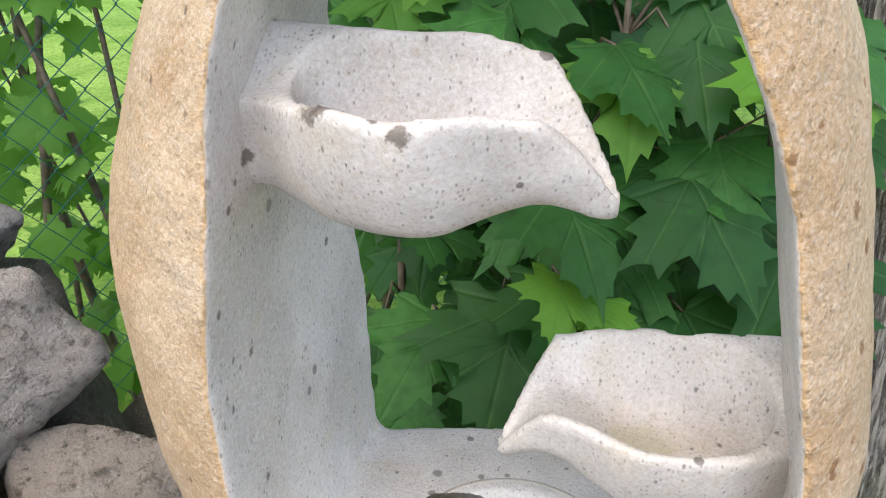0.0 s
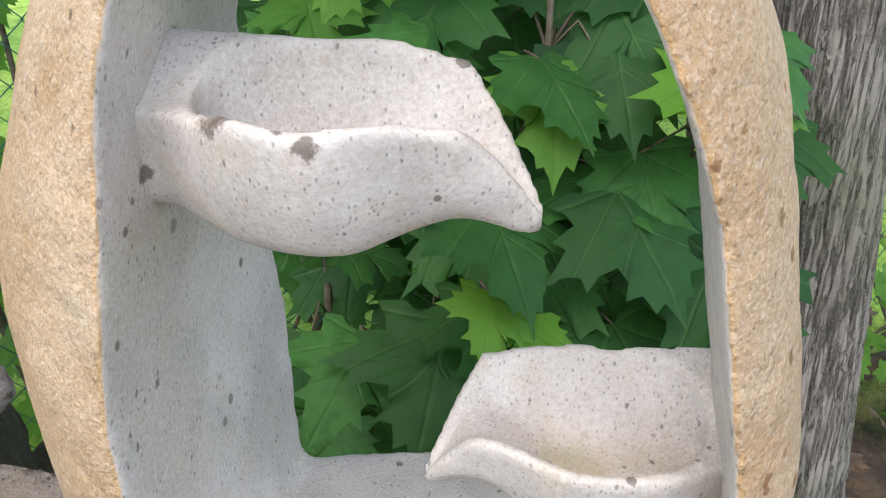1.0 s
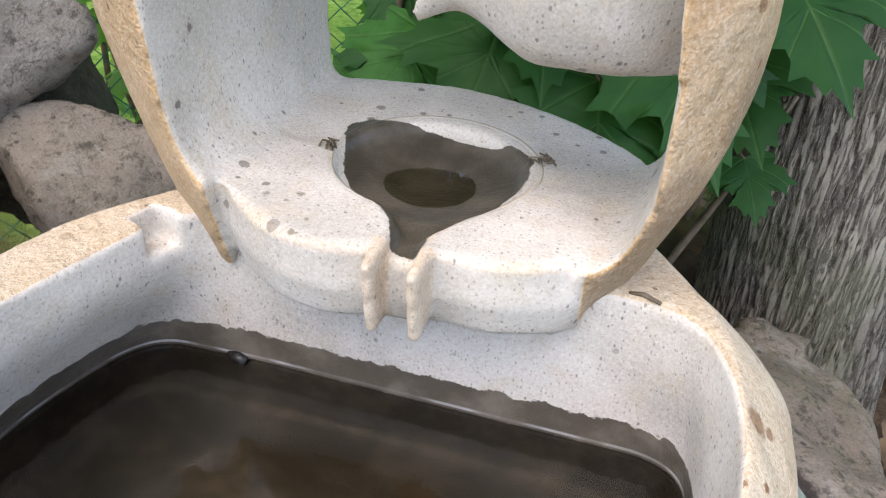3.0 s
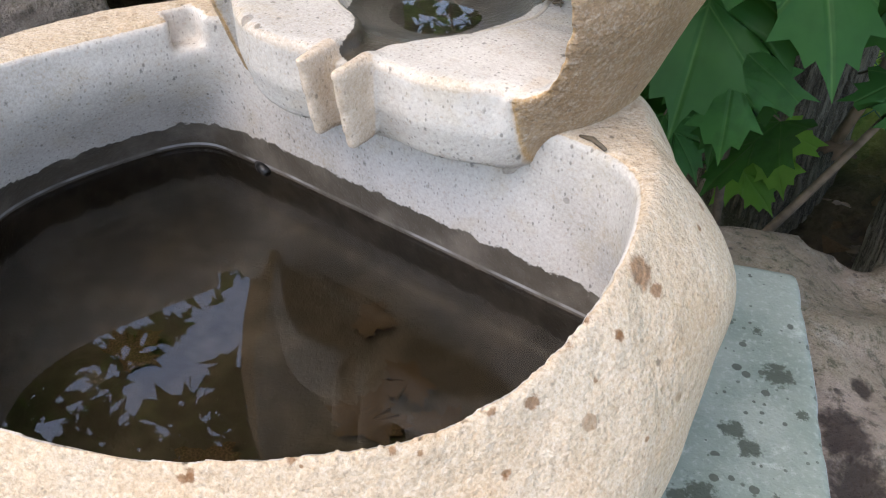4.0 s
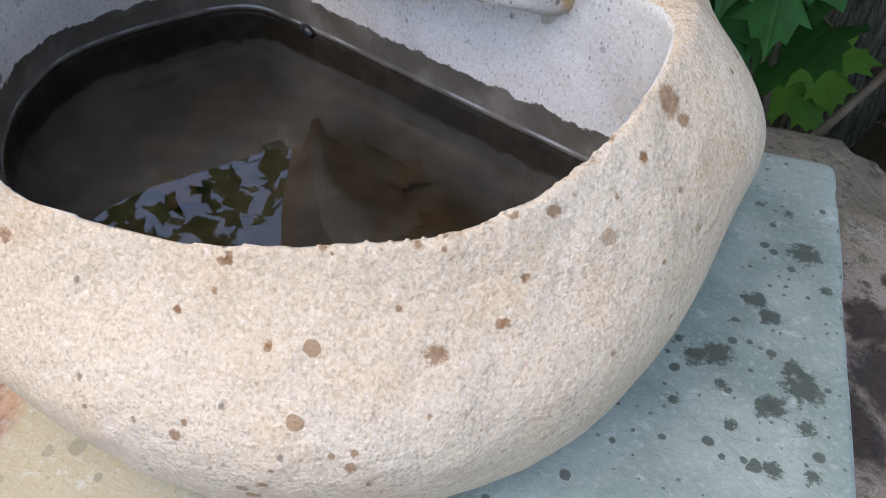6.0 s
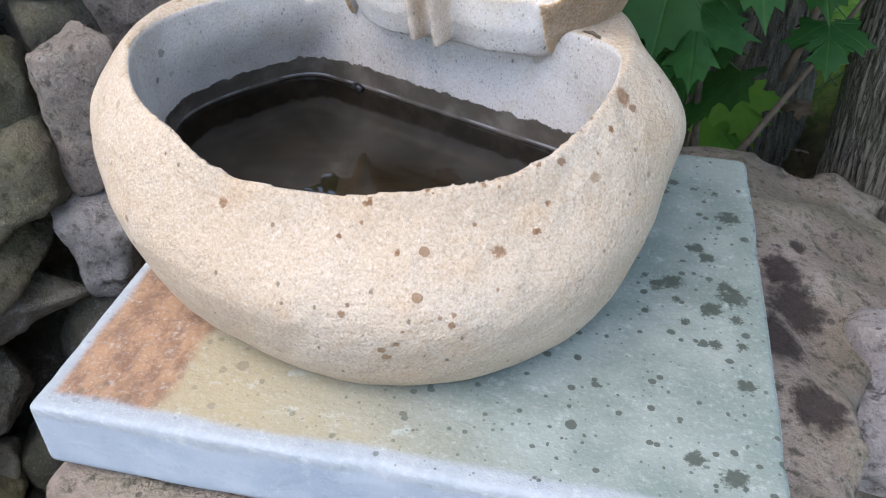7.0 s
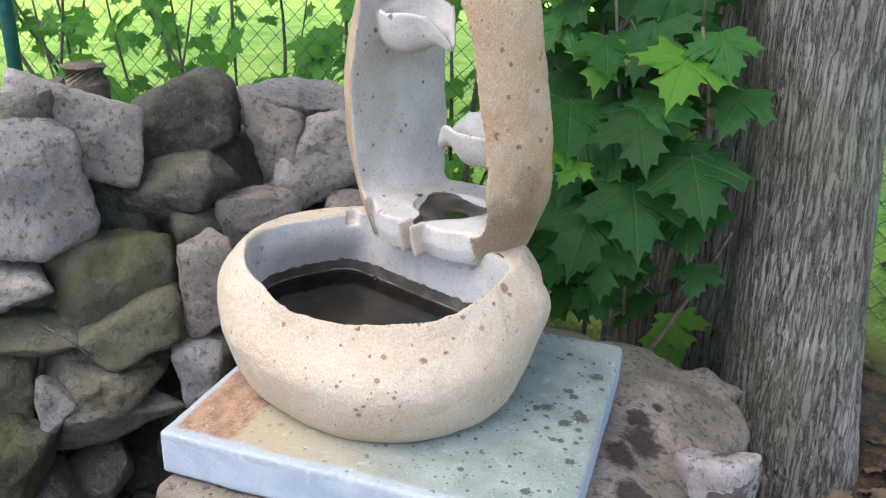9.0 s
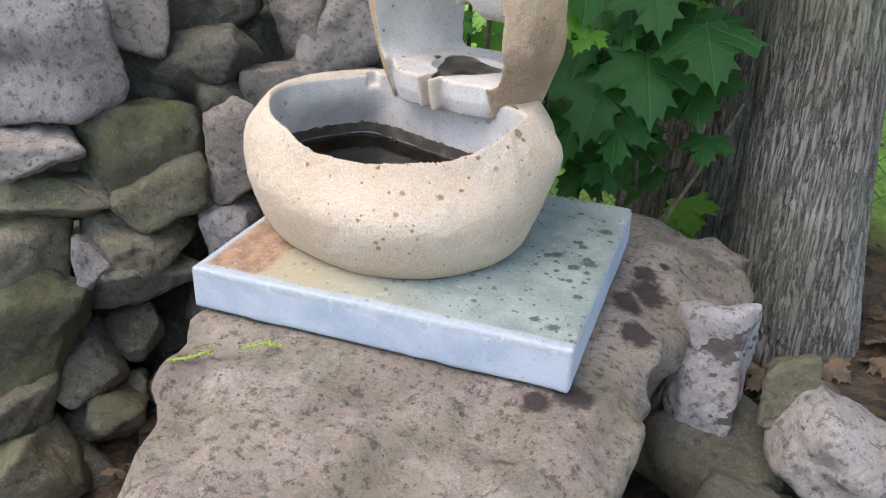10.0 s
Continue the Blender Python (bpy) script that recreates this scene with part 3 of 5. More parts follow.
# ---- stones ----
def stone_mesh(size, seed, flat=14, rough=0.035, level=5):
    """A field stone: a block with split faces, blunt edges and weathered hollows."""
    rng = random.Random(seed)
    bm = bmesh.new()
    bmesh.ops.create_icosphere(bm, subdivisions=level, radius=1.0)
    d = np.array([v.co[:] for v in bm.verts])
    total = np.zeros(len(d))
    faces = [((s if k == 0 else 0.0), (s if k == 1 else 0.0), (s if k == 2 else 0.0)) for k in range(3) for s in (1, -1)]
    for k in range(flat):
        n = np.array(faces[k] if k < 6 else [rng.gauss(0, 1) for _ in range(3)])
        n = n + np.array([rng.gauss(0, 0.3) for _ in range(3)])
        n /= np.linalg.norm(n)
        reach = rng.uniform(0.85, 1.0) if k < 6 else rng.uniform(0.9, 1.25)
        total += (np.clip(d @ n, 0, None) / reach) ** 15
    p = d * total[:, None] ** (-1 / 15)
    p = 2 * (p - p.min(0)) / np.ptp(p, axis=0) - 1
    p = p * (np.array(size) / 2)
    m = float(np.mean(size))
    off = np.array([seed * 3.7 % 50, seed * 1.3 % 50, 0])
    q = p + off
    ridge = 0.4 - np.abs(fbm(q, 3.0 / m, 3, seed % 89))
    p = p + d * (m * rough * (1.6 * fbm(q, 1.7 / m, 4, seed % 97) + 0.8 * ridge + 0.3 * fbm(q, 14 / m, 3, 7)))[:, None]
    for v, c in zip(bm.verts, p):
        v.co = c
    me = bpy.data.meshes.new("stone")
    bm.to_mesh(me)
    bm.free()
    me.polygons.foreach_set("use_smooth", [True] * len(me.polygons))
    return me


COUNT = [0]


def stone(x, y, z, w, h, d, mat, turn=20, lean=0, tip=0, label="", seed=None, name="wall_stone", rough=0.042, flat=14, group="stones of the dry wall"):
    """One loose stone: its middle, its width, height and depth, and how it lies."""
    COUNT[0] += 1
    me = stone_mesh((w * 1.08, d, h * 1.08), seed or COUNT[0] * 7 + 3, flat, rough, 5 if w + h > 0.2 else 4)
    ob = put(name, me, mat, None, pose(x, y, z, tip, lean, turn))
    tagged(ob, label or "weathered grey fieldstone stacked in a dry wall", "stone", group)
    return ob


# the rock under the slab: wide, flat-topped and broken at its edges
def build_base_rock():
    def field(p):
        x, y, z = p[..., 0], p[..., 1], p[..., 2]
        n = 0.05 * (0.4 - np.abs(fbm(p, 4.5, 4, 11))) + 0.02 * fbm(p, 14, 3, 2)
        left = -0.005 + 0.40 * np.clip(-0.02 - y, 0, 1) - x + 0.45 * np.clip(-0.08 - z, 0, 1) * -0.35 + n * 0.7
        side = x - 0.635 - 0.13 * step(0.1, 0.5, y) + n + 0.45 * np.clip(-0.115 - z, 0, 0.35)
        front = -(y + 0.62) + n
        back = y - 0.66 + n
        top = z + 0.071 + 0.10 * np.clip(-0.03 - y, 0, 1) + 0.35 * np.clip(x - 0.6, 0, 1) + (0.03 * (np.abs(fbm(p, 6, 4, 4)) - 0.2) + 0.008 * fbm(p, 30, 2, 5)) * step(0.0, 0.06, np.maximum(-y - 0.0, np.maximum(x - 0.56, -x)))
        low = -(z + 0.75)
        d = smax(smax(smax(left, side, 0.05), smax(front, back, 0.05), 0.05), top, 0.025)
        return np.maximum(d, low)

    v, q = surface(field, (-0.5, -0.85, -0.8), (1.0, 0.85, 0.02), 0.0115)
    ob = put("base_rock", mesh_of("base_rock", v, q), STONE_BASE)
    tagged(ob, "broad flat-topped brown rock, mossy and blotched, under the slab", "rock")


build_base_rock()

P, G, M, K, L, D, B = STONE_PALE, STONE_GREY, STONE_MOSS, STONE_PINK, STONE_LILAC, STONE_DARK_SHADED, STONE_BUFF
WORDS = {P: "pale weathered fieldstone in a dry stone wall", G: "grey-brown fieldstone wedged in a dry stone wall", M: "dark mossy fieldstone in a dry stone wall", K: "pinkish-grey fieldstone in a dry stone wall",
         L: "smooth lilac-grey fieldstone in a dry stone wall", D: "dark fieldstone in a dry stone wall, shade put into its colour", B: "buff fieldstone with green moss in a dry stone wall"}
for k, (x, y, z, w, h, d, mat, turn, lean) in enumerate((
        (-0.530, 0.339, 0.201, 0.235, 0.232, 0.26, L, 45, 8), (-0.515, 0.460, 0.265, 0.235, 0.195, 0.2, P, 42, 12), (-0.390, 0.665, 0.262, 0.2, 0.165, 0.2, D, 35, -6), (-0.362, 0.505, 0.140, 0.30, 0.145, 0.22, D, 37, -10),
        (-0.328, 0.973, 0.247, 0.335, 0.112, 0.24, L, 29, 8), (-0.252, 0.734, 0.214, 0.132, 0.196, 0.16, K, 30, 10), (-0.165, 0.800, 0.182, 0.235, 0.165, 0.2, P, 27, -16), (-0.199, 0.611, 0.100, 0.155, 0.108, 0.14, K, 31, -10),
        (-0.035, 0.735, 0.035, 0.165, 0.155, 0.14, K, 20, 6), (-0.407, 0.406, 0.018, 0.242, 0.168, 0.22, M, 41, 6), (-0.527, 0.241, 0.040, 0.182, 0.082, 0.2, P, 48, 3), (-0.220, 0.434, 0.011, 0.092, 0.205, 0.12, K, 35, 4),
        (-0.519, 0.246, -0.051, 0.22, 0.096, 0.22, B, 47, 3), (-0.349, 0.380, -0.068, 0.187, 0.11, 0.18, B, 40, -10), (-0.371, 0.346, -0.150, 0.213, 0.094, 0.2, B, 41, 8), (-0.220, 0.426, -0.164, 0.123, 0.145, 0.14, L, 35, 4),
        (-0.499, 0.174, -0.148, 0.168, 0.147, 0.2, B, 49, -8), (-0.366, 0.327, -0.229, 0.228, 0.137, 0.18, G, 41, 6), (-0.415, 0.226, -0.180, 0.067, 0.1, 0.12, L, 45, 20), (-0.475, 0.125, -0.258, 0.264, 0.18, 0.24, M, 49, -10),
        (-0.485, 0.054, -0.401, 0.178, 0.143, 0.2, B, 51, -12), (-0.429, 0.169, -0.366, 0.15, 0.093, 0.18, G, 47, -8), (-0.401, 0.206, -0.491, 0.178, 0.13, 0.18, G, 45, -14), (-0.437, 0.004, -0.480, 0.185, 0.163, 0.2, B, 52, -6),
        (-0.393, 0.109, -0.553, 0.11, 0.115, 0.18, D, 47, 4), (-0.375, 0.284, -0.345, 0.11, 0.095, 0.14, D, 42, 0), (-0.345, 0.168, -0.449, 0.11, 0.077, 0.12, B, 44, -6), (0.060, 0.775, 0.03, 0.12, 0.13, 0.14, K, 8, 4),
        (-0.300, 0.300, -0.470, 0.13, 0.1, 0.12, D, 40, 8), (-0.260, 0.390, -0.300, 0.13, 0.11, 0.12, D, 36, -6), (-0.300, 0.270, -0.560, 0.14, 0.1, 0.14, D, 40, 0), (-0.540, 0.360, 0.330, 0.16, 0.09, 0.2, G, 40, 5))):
    stone(x, y, z - 0.09 * d, w, h, d, mat, turn, lean, 0, WORDS[mat], seed=131 + 7 * k)
# filler stones whose near-black colour stands in for shade in the wall's gaps
deep = "stone packed behind the face of the dry wall, coloured dark for shade"
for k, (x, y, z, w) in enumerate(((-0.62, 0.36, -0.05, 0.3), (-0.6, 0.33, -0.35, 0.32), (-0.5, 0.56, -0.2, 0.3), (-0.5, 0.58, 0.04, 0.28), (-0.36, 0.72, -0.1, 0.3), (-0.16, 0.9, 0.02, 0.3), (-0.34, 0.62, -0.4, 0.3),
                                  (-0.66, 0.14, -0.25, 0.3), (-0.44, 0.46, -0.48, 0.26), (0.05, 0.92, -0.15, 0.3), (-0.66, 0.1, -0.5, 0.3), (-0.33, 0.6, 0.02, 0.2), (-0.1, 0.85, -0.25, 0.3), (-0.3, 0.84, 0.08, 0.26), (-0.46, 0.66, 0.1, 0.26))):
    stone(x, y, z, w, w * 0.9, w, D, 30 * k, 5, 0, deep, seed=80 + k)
# stones standing by the rock's other side
beside = "stones beside the rock"
stone(0.718, 0.335, -0.21, 0.112, 0.262, 0.13, STONE_SPOTTED, -15, 3, -8, "pale blotched upright stone beside the rock", seed=61, name="standing_stone", group=beside)
stone(0.834, 0.30, -0.182, 0.078, 0.152, 0.1, B, 6, 3, -6, "small rough buff stone beside the rock", seed=62, name="standing_stone", group=beside)
stone(0.935, 0.25, -0.25, 0.21, 0.165, 0.18, P, 20, 28, -10, "pale pinkish angular stone beside the rock", seed=63, name="standing_stone", group=beside)
# the next two are coloured dark to paint the shade down there
stone(0.80, 0.12, -0.33, 0.22, 0.16, 0.2, D, 20, 5, 0, "mossy stone under the standing stones, coloured dark for shade", seed=64, name="standing_stone", group=beside)
stone(0.78, 0.32, -0.36, 0.24, 0.2, 0.24, D, 50, 5, 0, "mossy stone under the standing stones, coloured dark for shade", seed=65, name="standing_stone", group=beside)
stone(1.02, 0.08, -0.36, 0.3, 0.2, 0.3, G, 70, 0, 0, "grey stone under the standing stones", seed=66, name="standing_stone", group=beside)


# ---- slab ----
def build_slab():
    W, D, T = 0.553, 0.482, 0.066

    def field(p):
        x, y, z = p[..., 0], p[..., 1], p[..., 2]
        n = 0.0008 * fbm(p * np.array([1, 1, 0.4]), 16, 3, 3)
        chip = 0.005 * np.clip(fbm(p, 45, 2, 9) - 0.3, 0, 1) * step(-0.02, 0.0, z)
        side = np.maximum(np.maximum(-x, x - W), np.maximum(-y - 0.004, y - D)) + n + chip
        return smax(side, np.maximum(z + 0.0008 * vnoise(p, 30, 2), -T - z + 0.5 * n), 0.0035)

    v, q = surface(field, (-0.03, -0.03, -0.09), (W + 0.03, D + 0.03, 0.02), 0.004)
    ob = put("stone_slab", mesh_of("stone_slab", v, q), BLUESTONE)
    tagged(ob, "thick blue-grey sandstone slab with rust corner and wet spots, on the rock", "slab")


build_slab()

# ---- the fountain's lower bowl ----
C23, S23 = 0.9207, -0.3903
SCULPT = Matrix(((C23, -S23, 0, 0.235), (S23, C23, 0, 0.298), (0, 0, 1, 0), (0, 0, 0, 1)))
WATERLINE = 0.089


def to_local(p):
    """From the place's frame to the sculpture's: across, deep, up."""
    dx, dy = p[..., 0] - 0.235, p[..., 1] - 0.298
    return np.stack([dx * C23 + dy * S23, -dx * S23 + dy * C23, p[..., 2]], -1)


SWELL = ((0.0, (0.0023, 0.0055, -0.003, 0.004, -0.0053)), (0.05, (-0.0048, -0.0045, -0.0076, 0.0, -0.0108)), (0.1, (0.0, -0.0043, -0.0091, -0.0043, -0.0058)),
         (0.15, (-0.0027, 0.0, 0.0062, 0.0038, 0.0031)), (0.2, (-0.0016, -0.0037, -0.0038, -0.0041, -0.0038)))


def swell(p):
    """How far the boulder bulges past a plain round form, by height and by side."""
    t = np.arctan2(p[..., 1] - 0.26, p[..., 0] - 0.218)
    plain = sum(np.exp(-((p[..., 2] - z) / 0.04) ** 2) * (a + b * np.cos(t) + c * np.sin(t) + d * np.cos(2 * t) + e * np.sin(2 * t)) for z, (a, b, c, d, e) in SWELL)

    def knob(x, y, z, r):
        return np.exp(-((p[..., 0] - x) ** 2 + (p[..., 1] - y) ** 2 + (p[..., 2] - z) ** 2) / r ** 2)

    left, front = np.clip(-np.cos(t), 0, 1), np.clip(-np.sin(t), 0, 1)
    plain = plain + 0.013 * np.exp(-((p[..., 2] - 0.155) / 0.05) ** 2) * left ** 2 - 0.006 * np.exp(-((p[..., 2] - 0.05) / 0.06) ** 2) * front - 0.003 * np.exp(-((p[..., 2] - 0.14) / 0.05) ** 2) * front
    return plain + 0.009 * knob(0.41, 0.365, 0.195, 0.035) - 0.010 * knob(0.44, 0.34, 0.17, 0.028) + 0.004 * knob(0.455, 0.265, 0.15, 0.05)


def bowl_outer(p):
    x, y = p[..., 0] - 0.218, p[..., 1] - 0.260
    c, s = math.cos(radians(9)), math.sin(radians(9))
    a, b = (x * c + y * s) / 0.246, (-x * s + y * c) / 0.219
    z = p[..., 2] - 0.068 - 0.045 * np.clip(a, 0, 1)
    tall = 0.205 - 0.06 * np.clip(-b, 0, 1) + 0.02 * np.clip(-a, 0, 1) - 0.04 * np.clip(a, 0, 1)
    h = np.where(z > 0, z / tall, z / (0.118 + 0.012 * np.clip(a, 0, 1)))
    d = (((a * a + b * b) ** 1.3 + np.abs(h) ** 2.1 + 1e-6) ** (1 / 2.3) - 1) * 0.19
    return np.maximum(d - swell(p) + 0.0018 * fbm(p, 9, 3, 21) + 0.0009 * fbm(p, 42, 2, 8), p[..., 2] - 0.203)


def bowl_inner(p):
    x, y = p[..., 0] - 0.21, p[..., 1] - 0.26
    wide = step(0.18, 0.08, p[..., 2]) * (2.2 * step(0.12, 0.3, p[..., 1]) - 1.2)
    e = ((np.abs(x) / (0.192 + 0.015 * wide)) ** 2.35 + (np.abs(y) / (0.168 + 0.018 * wide)) ** 2.35) ** (1 / 2.35)
    d = (e - 1) * 0.17 + 0.0012 * fbm(p, 12, 2, 13)
    d = d - 0.0075 * step(0.09, 0.14, p[..., 0]) * step(0.3, 0.16, p[..., 0]) * step(0.2, 0.12, p[..., 1])
    lv = to_local(p)
    d = smax(d, lv[..., 1] - 0.05 + 0.05 * np.clip(-0.1 - lv[..., 0], 0, 1), 0.025)
    d = smax(d, -0.763 * p[..., 0] + 0.647 * p[..., 1] - 0.163 - 0.045 * wide, 0.03)
    return smax(d, 0.05 - p[..., 2] + 0.003 * vnoise(p, 20, 6), 0.012)


def build_bowl():
    def notch(p):
        x, y = p[..., 0] - 0.111, p[..., 1] - 0.380
        along, across = 0.647 * x + 0.763 * y, -0.763 * x + 0.647 * y
        return np.maximum(np.maximum(np.abs(along) - 0.010, np.abs(across + 0.003) - 0.019), 0.182 - p[..., 2])

    def field(p):
        return np.maximum(smax(np.maximum(bowl_outer(p), -p[..., 2] + 0.0004), -bowl_inner(p), 0.004), -notch(p))

    v, q = surface(field, (-0.05, 0.0, -0.01), (0.5, 0.52, 0.26), 0.003, 4)
    me = mesh_of("stone_bowl", v, q)
    o, i = bowl_outer(v), -bowl_inner(v)
    cut = np.clip(0.5 + (i - o) / 0.004, 0, 1)
    cut = np.where(np.abs(notch(v)) < 0.003, 0.75, cut)
    mark(me, "cut", cut)
    mark(me, "wet", cut * np.clip(0.5 + (0.112 - v[:, 2]) / 0.02, 0, 1))
    ob = put("stone_bowl", me, STONE_BOWL)
    tagged(ob, "round hollowed boulder bowl, buff outside and grey inside, on the slab", "stone bowl")


build_bowl()


def disc(field, z, lo, hi, h):
    """A level sheet inside the place where field is negative."""
    xs, ys = np.arange(lo[0], hi[0], h), np.arange(lo[1], hi[1], h)
    gx, gy = np.meshgrid(xs, ys, indexing="ij")
    keep = field(np.stack([gx, gy, np.full_like(gx, z)], -1)) < 0.004
    i = np.arange(gx.size).reshape(gx.shape)
    ok = keep[:-1, :-1] & keep[1:, :-1] & keep[1:, 1:] & keep[:-1, 1:]
    q = np.stack([i[:-1, :-1], i[1:, :-1], i[1:, 1:], i[:-1, 1:]], -1)[ok]
    used, inv = np.unique(q, return_inverse=True)
    v = np.stack([gx.ravel(), gy.ravel(), np.zeros(gx.size)], -1)[used]
    return v, inv.reshape(-1, 4)


v, q = disc(bowl_inner, WATERLINE, (-0.05, 0.0), (0.5, 0.52), 0.004)
tagged(put("water", mesh_of("water", v, q), WATER, None, pose(0, 0, WATERLINE)), "still dark water lying in the stone bowl", "water")


# ---- the fountain's upright ring ----
WIDE = np.polyfit((0.14, 0.18, 0.205, 0.26, 0.31, 0.37, 0.44, 0.535, 0.59, 0.64, 0.665), (0.112, 0.131, 0.144, 0.164, 0.177, 0.184, 0.181, 0.159, 0.134, 0.095, 0.06), 5)
EDGE_Z = (0.18, 0.231, 0.25, 0.27, 0.296, 0.33, 0.36, 0.39, 0.42, 0.456, 0.494, 0.53, 0.56, 0.585, 0.606, 0.625)
EDGE_L = (0.120, 0.125, 0.128, 0.131, 0.133, 0.135, 0.137, 0.138, 0.135, 0.132, 0.129, 0.126, 0.119, 0.112, 0.099, 0.07)
EDGE_R = (0.102, 0.112, 0.119, 0.124, 0.125, 0.124, 0.120, 0.116, 0.109, 0.102, 0.094, 0.080, 0.065, 0.050, 0.033, 0.013)
BULGE_Z = (0.18, 0.24, 0.30, 0.36, 0.42, 0.50, 0.56, 0.60, 0.66)
BULGE_L = (1.22, 1.23, 1.20, 1.14, 1.12, 1.075, 1.04, 1.0, 1.0)
BULGE_R = (1.03, 1.03, 1.03, 1.03, 1.02, 1.0, 1.02, 1.04, 1.04)


def egg(p):
    """The boulder that the ring is carved from, in its own frame."""
    z = p[..., 2]
    half = np.clip(np.polyval(WIDE, np.clip(z, 0.14, 0.668)), 0.03, 1)
    v = p[..., 1] - 0.112 + 0.13 * p[..., 0]
    u = p[..., 0] + 0.018 + 0.018 * step(0.25, 0.46, z) - 0.012 * step(-0.02, 0.08, v)
    deep = np.where(v > 0, 0.115 + 0.013 * step(-0.1, 0.0, u), 0.128 + 0.006 * step(0.0, -0.06, u)) * (half / 0.183) ** 0.6
    wide = half * np.where(u < 0, np.interp(z, BULGE_Z, BULGE_L), np.interp(z, BULGE_Z, BULGE_R) + 0.06 * step(-0.02, 0.08, v) * step(0.24, 0.3, z))
    e = np.sqrt((u / wide) ** 2 + (v / deep) ** 2 + 1e-6)
    return smax((e - 1) * half * 0.7, z - 0.668, 0.03) + 0.003 * fbm(p, 10, 3, 31) + 0.0003 * fbm(p, 90, 2, 3)


def opening(p):
    """What is carved out between the arms and above the floor."""
    u, v, z = p[..., 0], p[..., 1], p[..., 2]
    d = np.maximum(-u - np.interp(z, EDGE_Z, EDGE_L) + 0.07 * np.clip(v - 0.04, 0, 0.25) * step(0.46, 0.34, z) - 0.05 * np.clip(v, 0, 0.25) * step(0.46, 0.54, z), u - np.interp(z, EDGE_Z, EDGE_R) - 0.09 * np.clip(v - 0.02, 0, 0.12))
    d = smax(d, np.maximum(0.231 - z, z - 0.625), 0.012 + 0.025 * step(0.17, 0.06, v) * (u < 0))
    behind = np.maximum(np.maximum(0.12 + 0.35 * np.clip(0.33 - z, 0, 1) - v, 0.075 - u), 0.231 - z)
    return np.minimum(d, behind)


def spout_centre(u):
    return u - 0.008


def ring_body(p):
    u, v, z = p[..., 0], p[..., 1], p[..., 2]
    skin = egg(p)
    d = smax(skin, -opening(p), 0.003)
    w = spout_centre(u)
    # the front of the base is dressed back in two lobes between the feet
    lobe = -0.003 + 8 * np.clip(np.abs(w) - 0.045, -0.033, 1) ** 2 + 0.1 * np.clip(w, 0, 1) + 0.009 * step(0.0, 0.03, w) + 0.35 * np.clip(0.205 - z, 0, 1)
    base = smax(np.maximum(lobe - v, np.maximum(-w - 0.124, w - 0.096) + 0.1 * np.clip(v, 0, 0.1)), np.maximum(z - 0.231, -(z - 0.18)), 0.004)
    base = np.maximum(base, v - 0.1)
    cutback = np.maximum(np.maximum(v - np.minimum(lobe + 0.03, 0.06), np.maximum(-w - 0.119, w - 0.089 + 0.3 * np.clip(0.215 - z, 0, 1))), z - 0.233)
    d = smax(d, -cutback, 0.004)
    d = smin(d, base, 0.008)
    # two ribs that frame the mouth of the channel
    rib = np.maximum(np.maximum(np.abs(np.abs(w) - 0.0115) - 0.004, -0.016 + 0.2 * (0.232 - z) - v), np.maximum(v - 0.014, z - 0.2335 - 0.1 * (v + 0.016)))
    rib = np.maximum(rib, 0.184 - z)
    d = smin(d, rib, 0.004)
    d = np.maximum(d, 0.166 - z)
    # the pool in the floor and the channel that leads out of it
    pool = np.sqrt((u + 0.006) ** 2 + ((v - 0.106) * 1.02) ** 2) - 0.058
    neck = np.abs(w) - 0.0075 - 0.6 * np.clip(v - 0.028, 0, 1)
    neck = np.maximum(neck, np.maximum(-v - 0.03, v - 0.07))
    hollow = np.maximum(smin(pool, neck, 0.012), 0.213 + 3.6 * np.clip(pool + 0.058, 0, 0.058) ** 2 - z)
    mouth = np.maximum(np.maximum(np.abs(w) - 0.0075, v - 0.006), -v - 0.05)
    return smax(d, -smin(hollow, mouth, 0.004), 0.003)


def build_ring():
    root = new("fountain_ring")
    root.matrix_basis = SCULPT
    tagged(root, "carved stone ring with two beaked cups standing on the bowl", "stone fountain")
    v, q = surface(ring_body, (-0.24, -0.09, 0.155), (0.2, 0.3, 0.70), 0.0034)
    me = mesh_of("body", v, q)
    cut = np.maximum(np.clip(-egg(v) / 0.0032, 0, 1), np.clip((0.107 - np.abs(v[:, 0] + 0.004)) / 0.004, 0, 1) * (v[:, 2] < 0.26))
    rib = (np.abs(np.abs(spout_centre(v[:, 0])) - 0.0115) < 0.0055) & (v[:, 1] < 0.012)
    lip = (v[:, 1] < 0.05) & (np.abs(v[:, 2] - 0.229) < 0.0035)
    mark(me, "cut", np.where(cut > 0.6, np.where(rib, 0.62, np.where(lip, 0.72, cut)), cut))
    damp_v = (0.01, 0.022, 0.036, 0.045, 0.057, 0.088, 0.113, 0.135, 0.15, 0.161)
    left = np.interp(v[:, 1], damp_v, (0.0, -0.003, -0.010, -0.018, -0.034, -0.056, -0.066, -0.073, -0.062, -0.02))
    right = np.interp(v[:, 1], damp_v, (0.014, 0.015, 0.016, 0.023, 0.037, 0.047, 0.053, 0.052, 0.036, -0.02))
    wet = np.maximum(np.maximum(left - v[:, 0], v[:, 0] - right), np.maximum(0.012 - v[:, 1], v[:, 1] - 0.16))
    mark(me, "wet", np.clip(0.5 - wet / 0.012, 0, 1) * (v[:, 2] < 0.236) * (v[:, 2] > 0.2))
    put("body", me, STONE_FOUNTAIN, root)
    return root


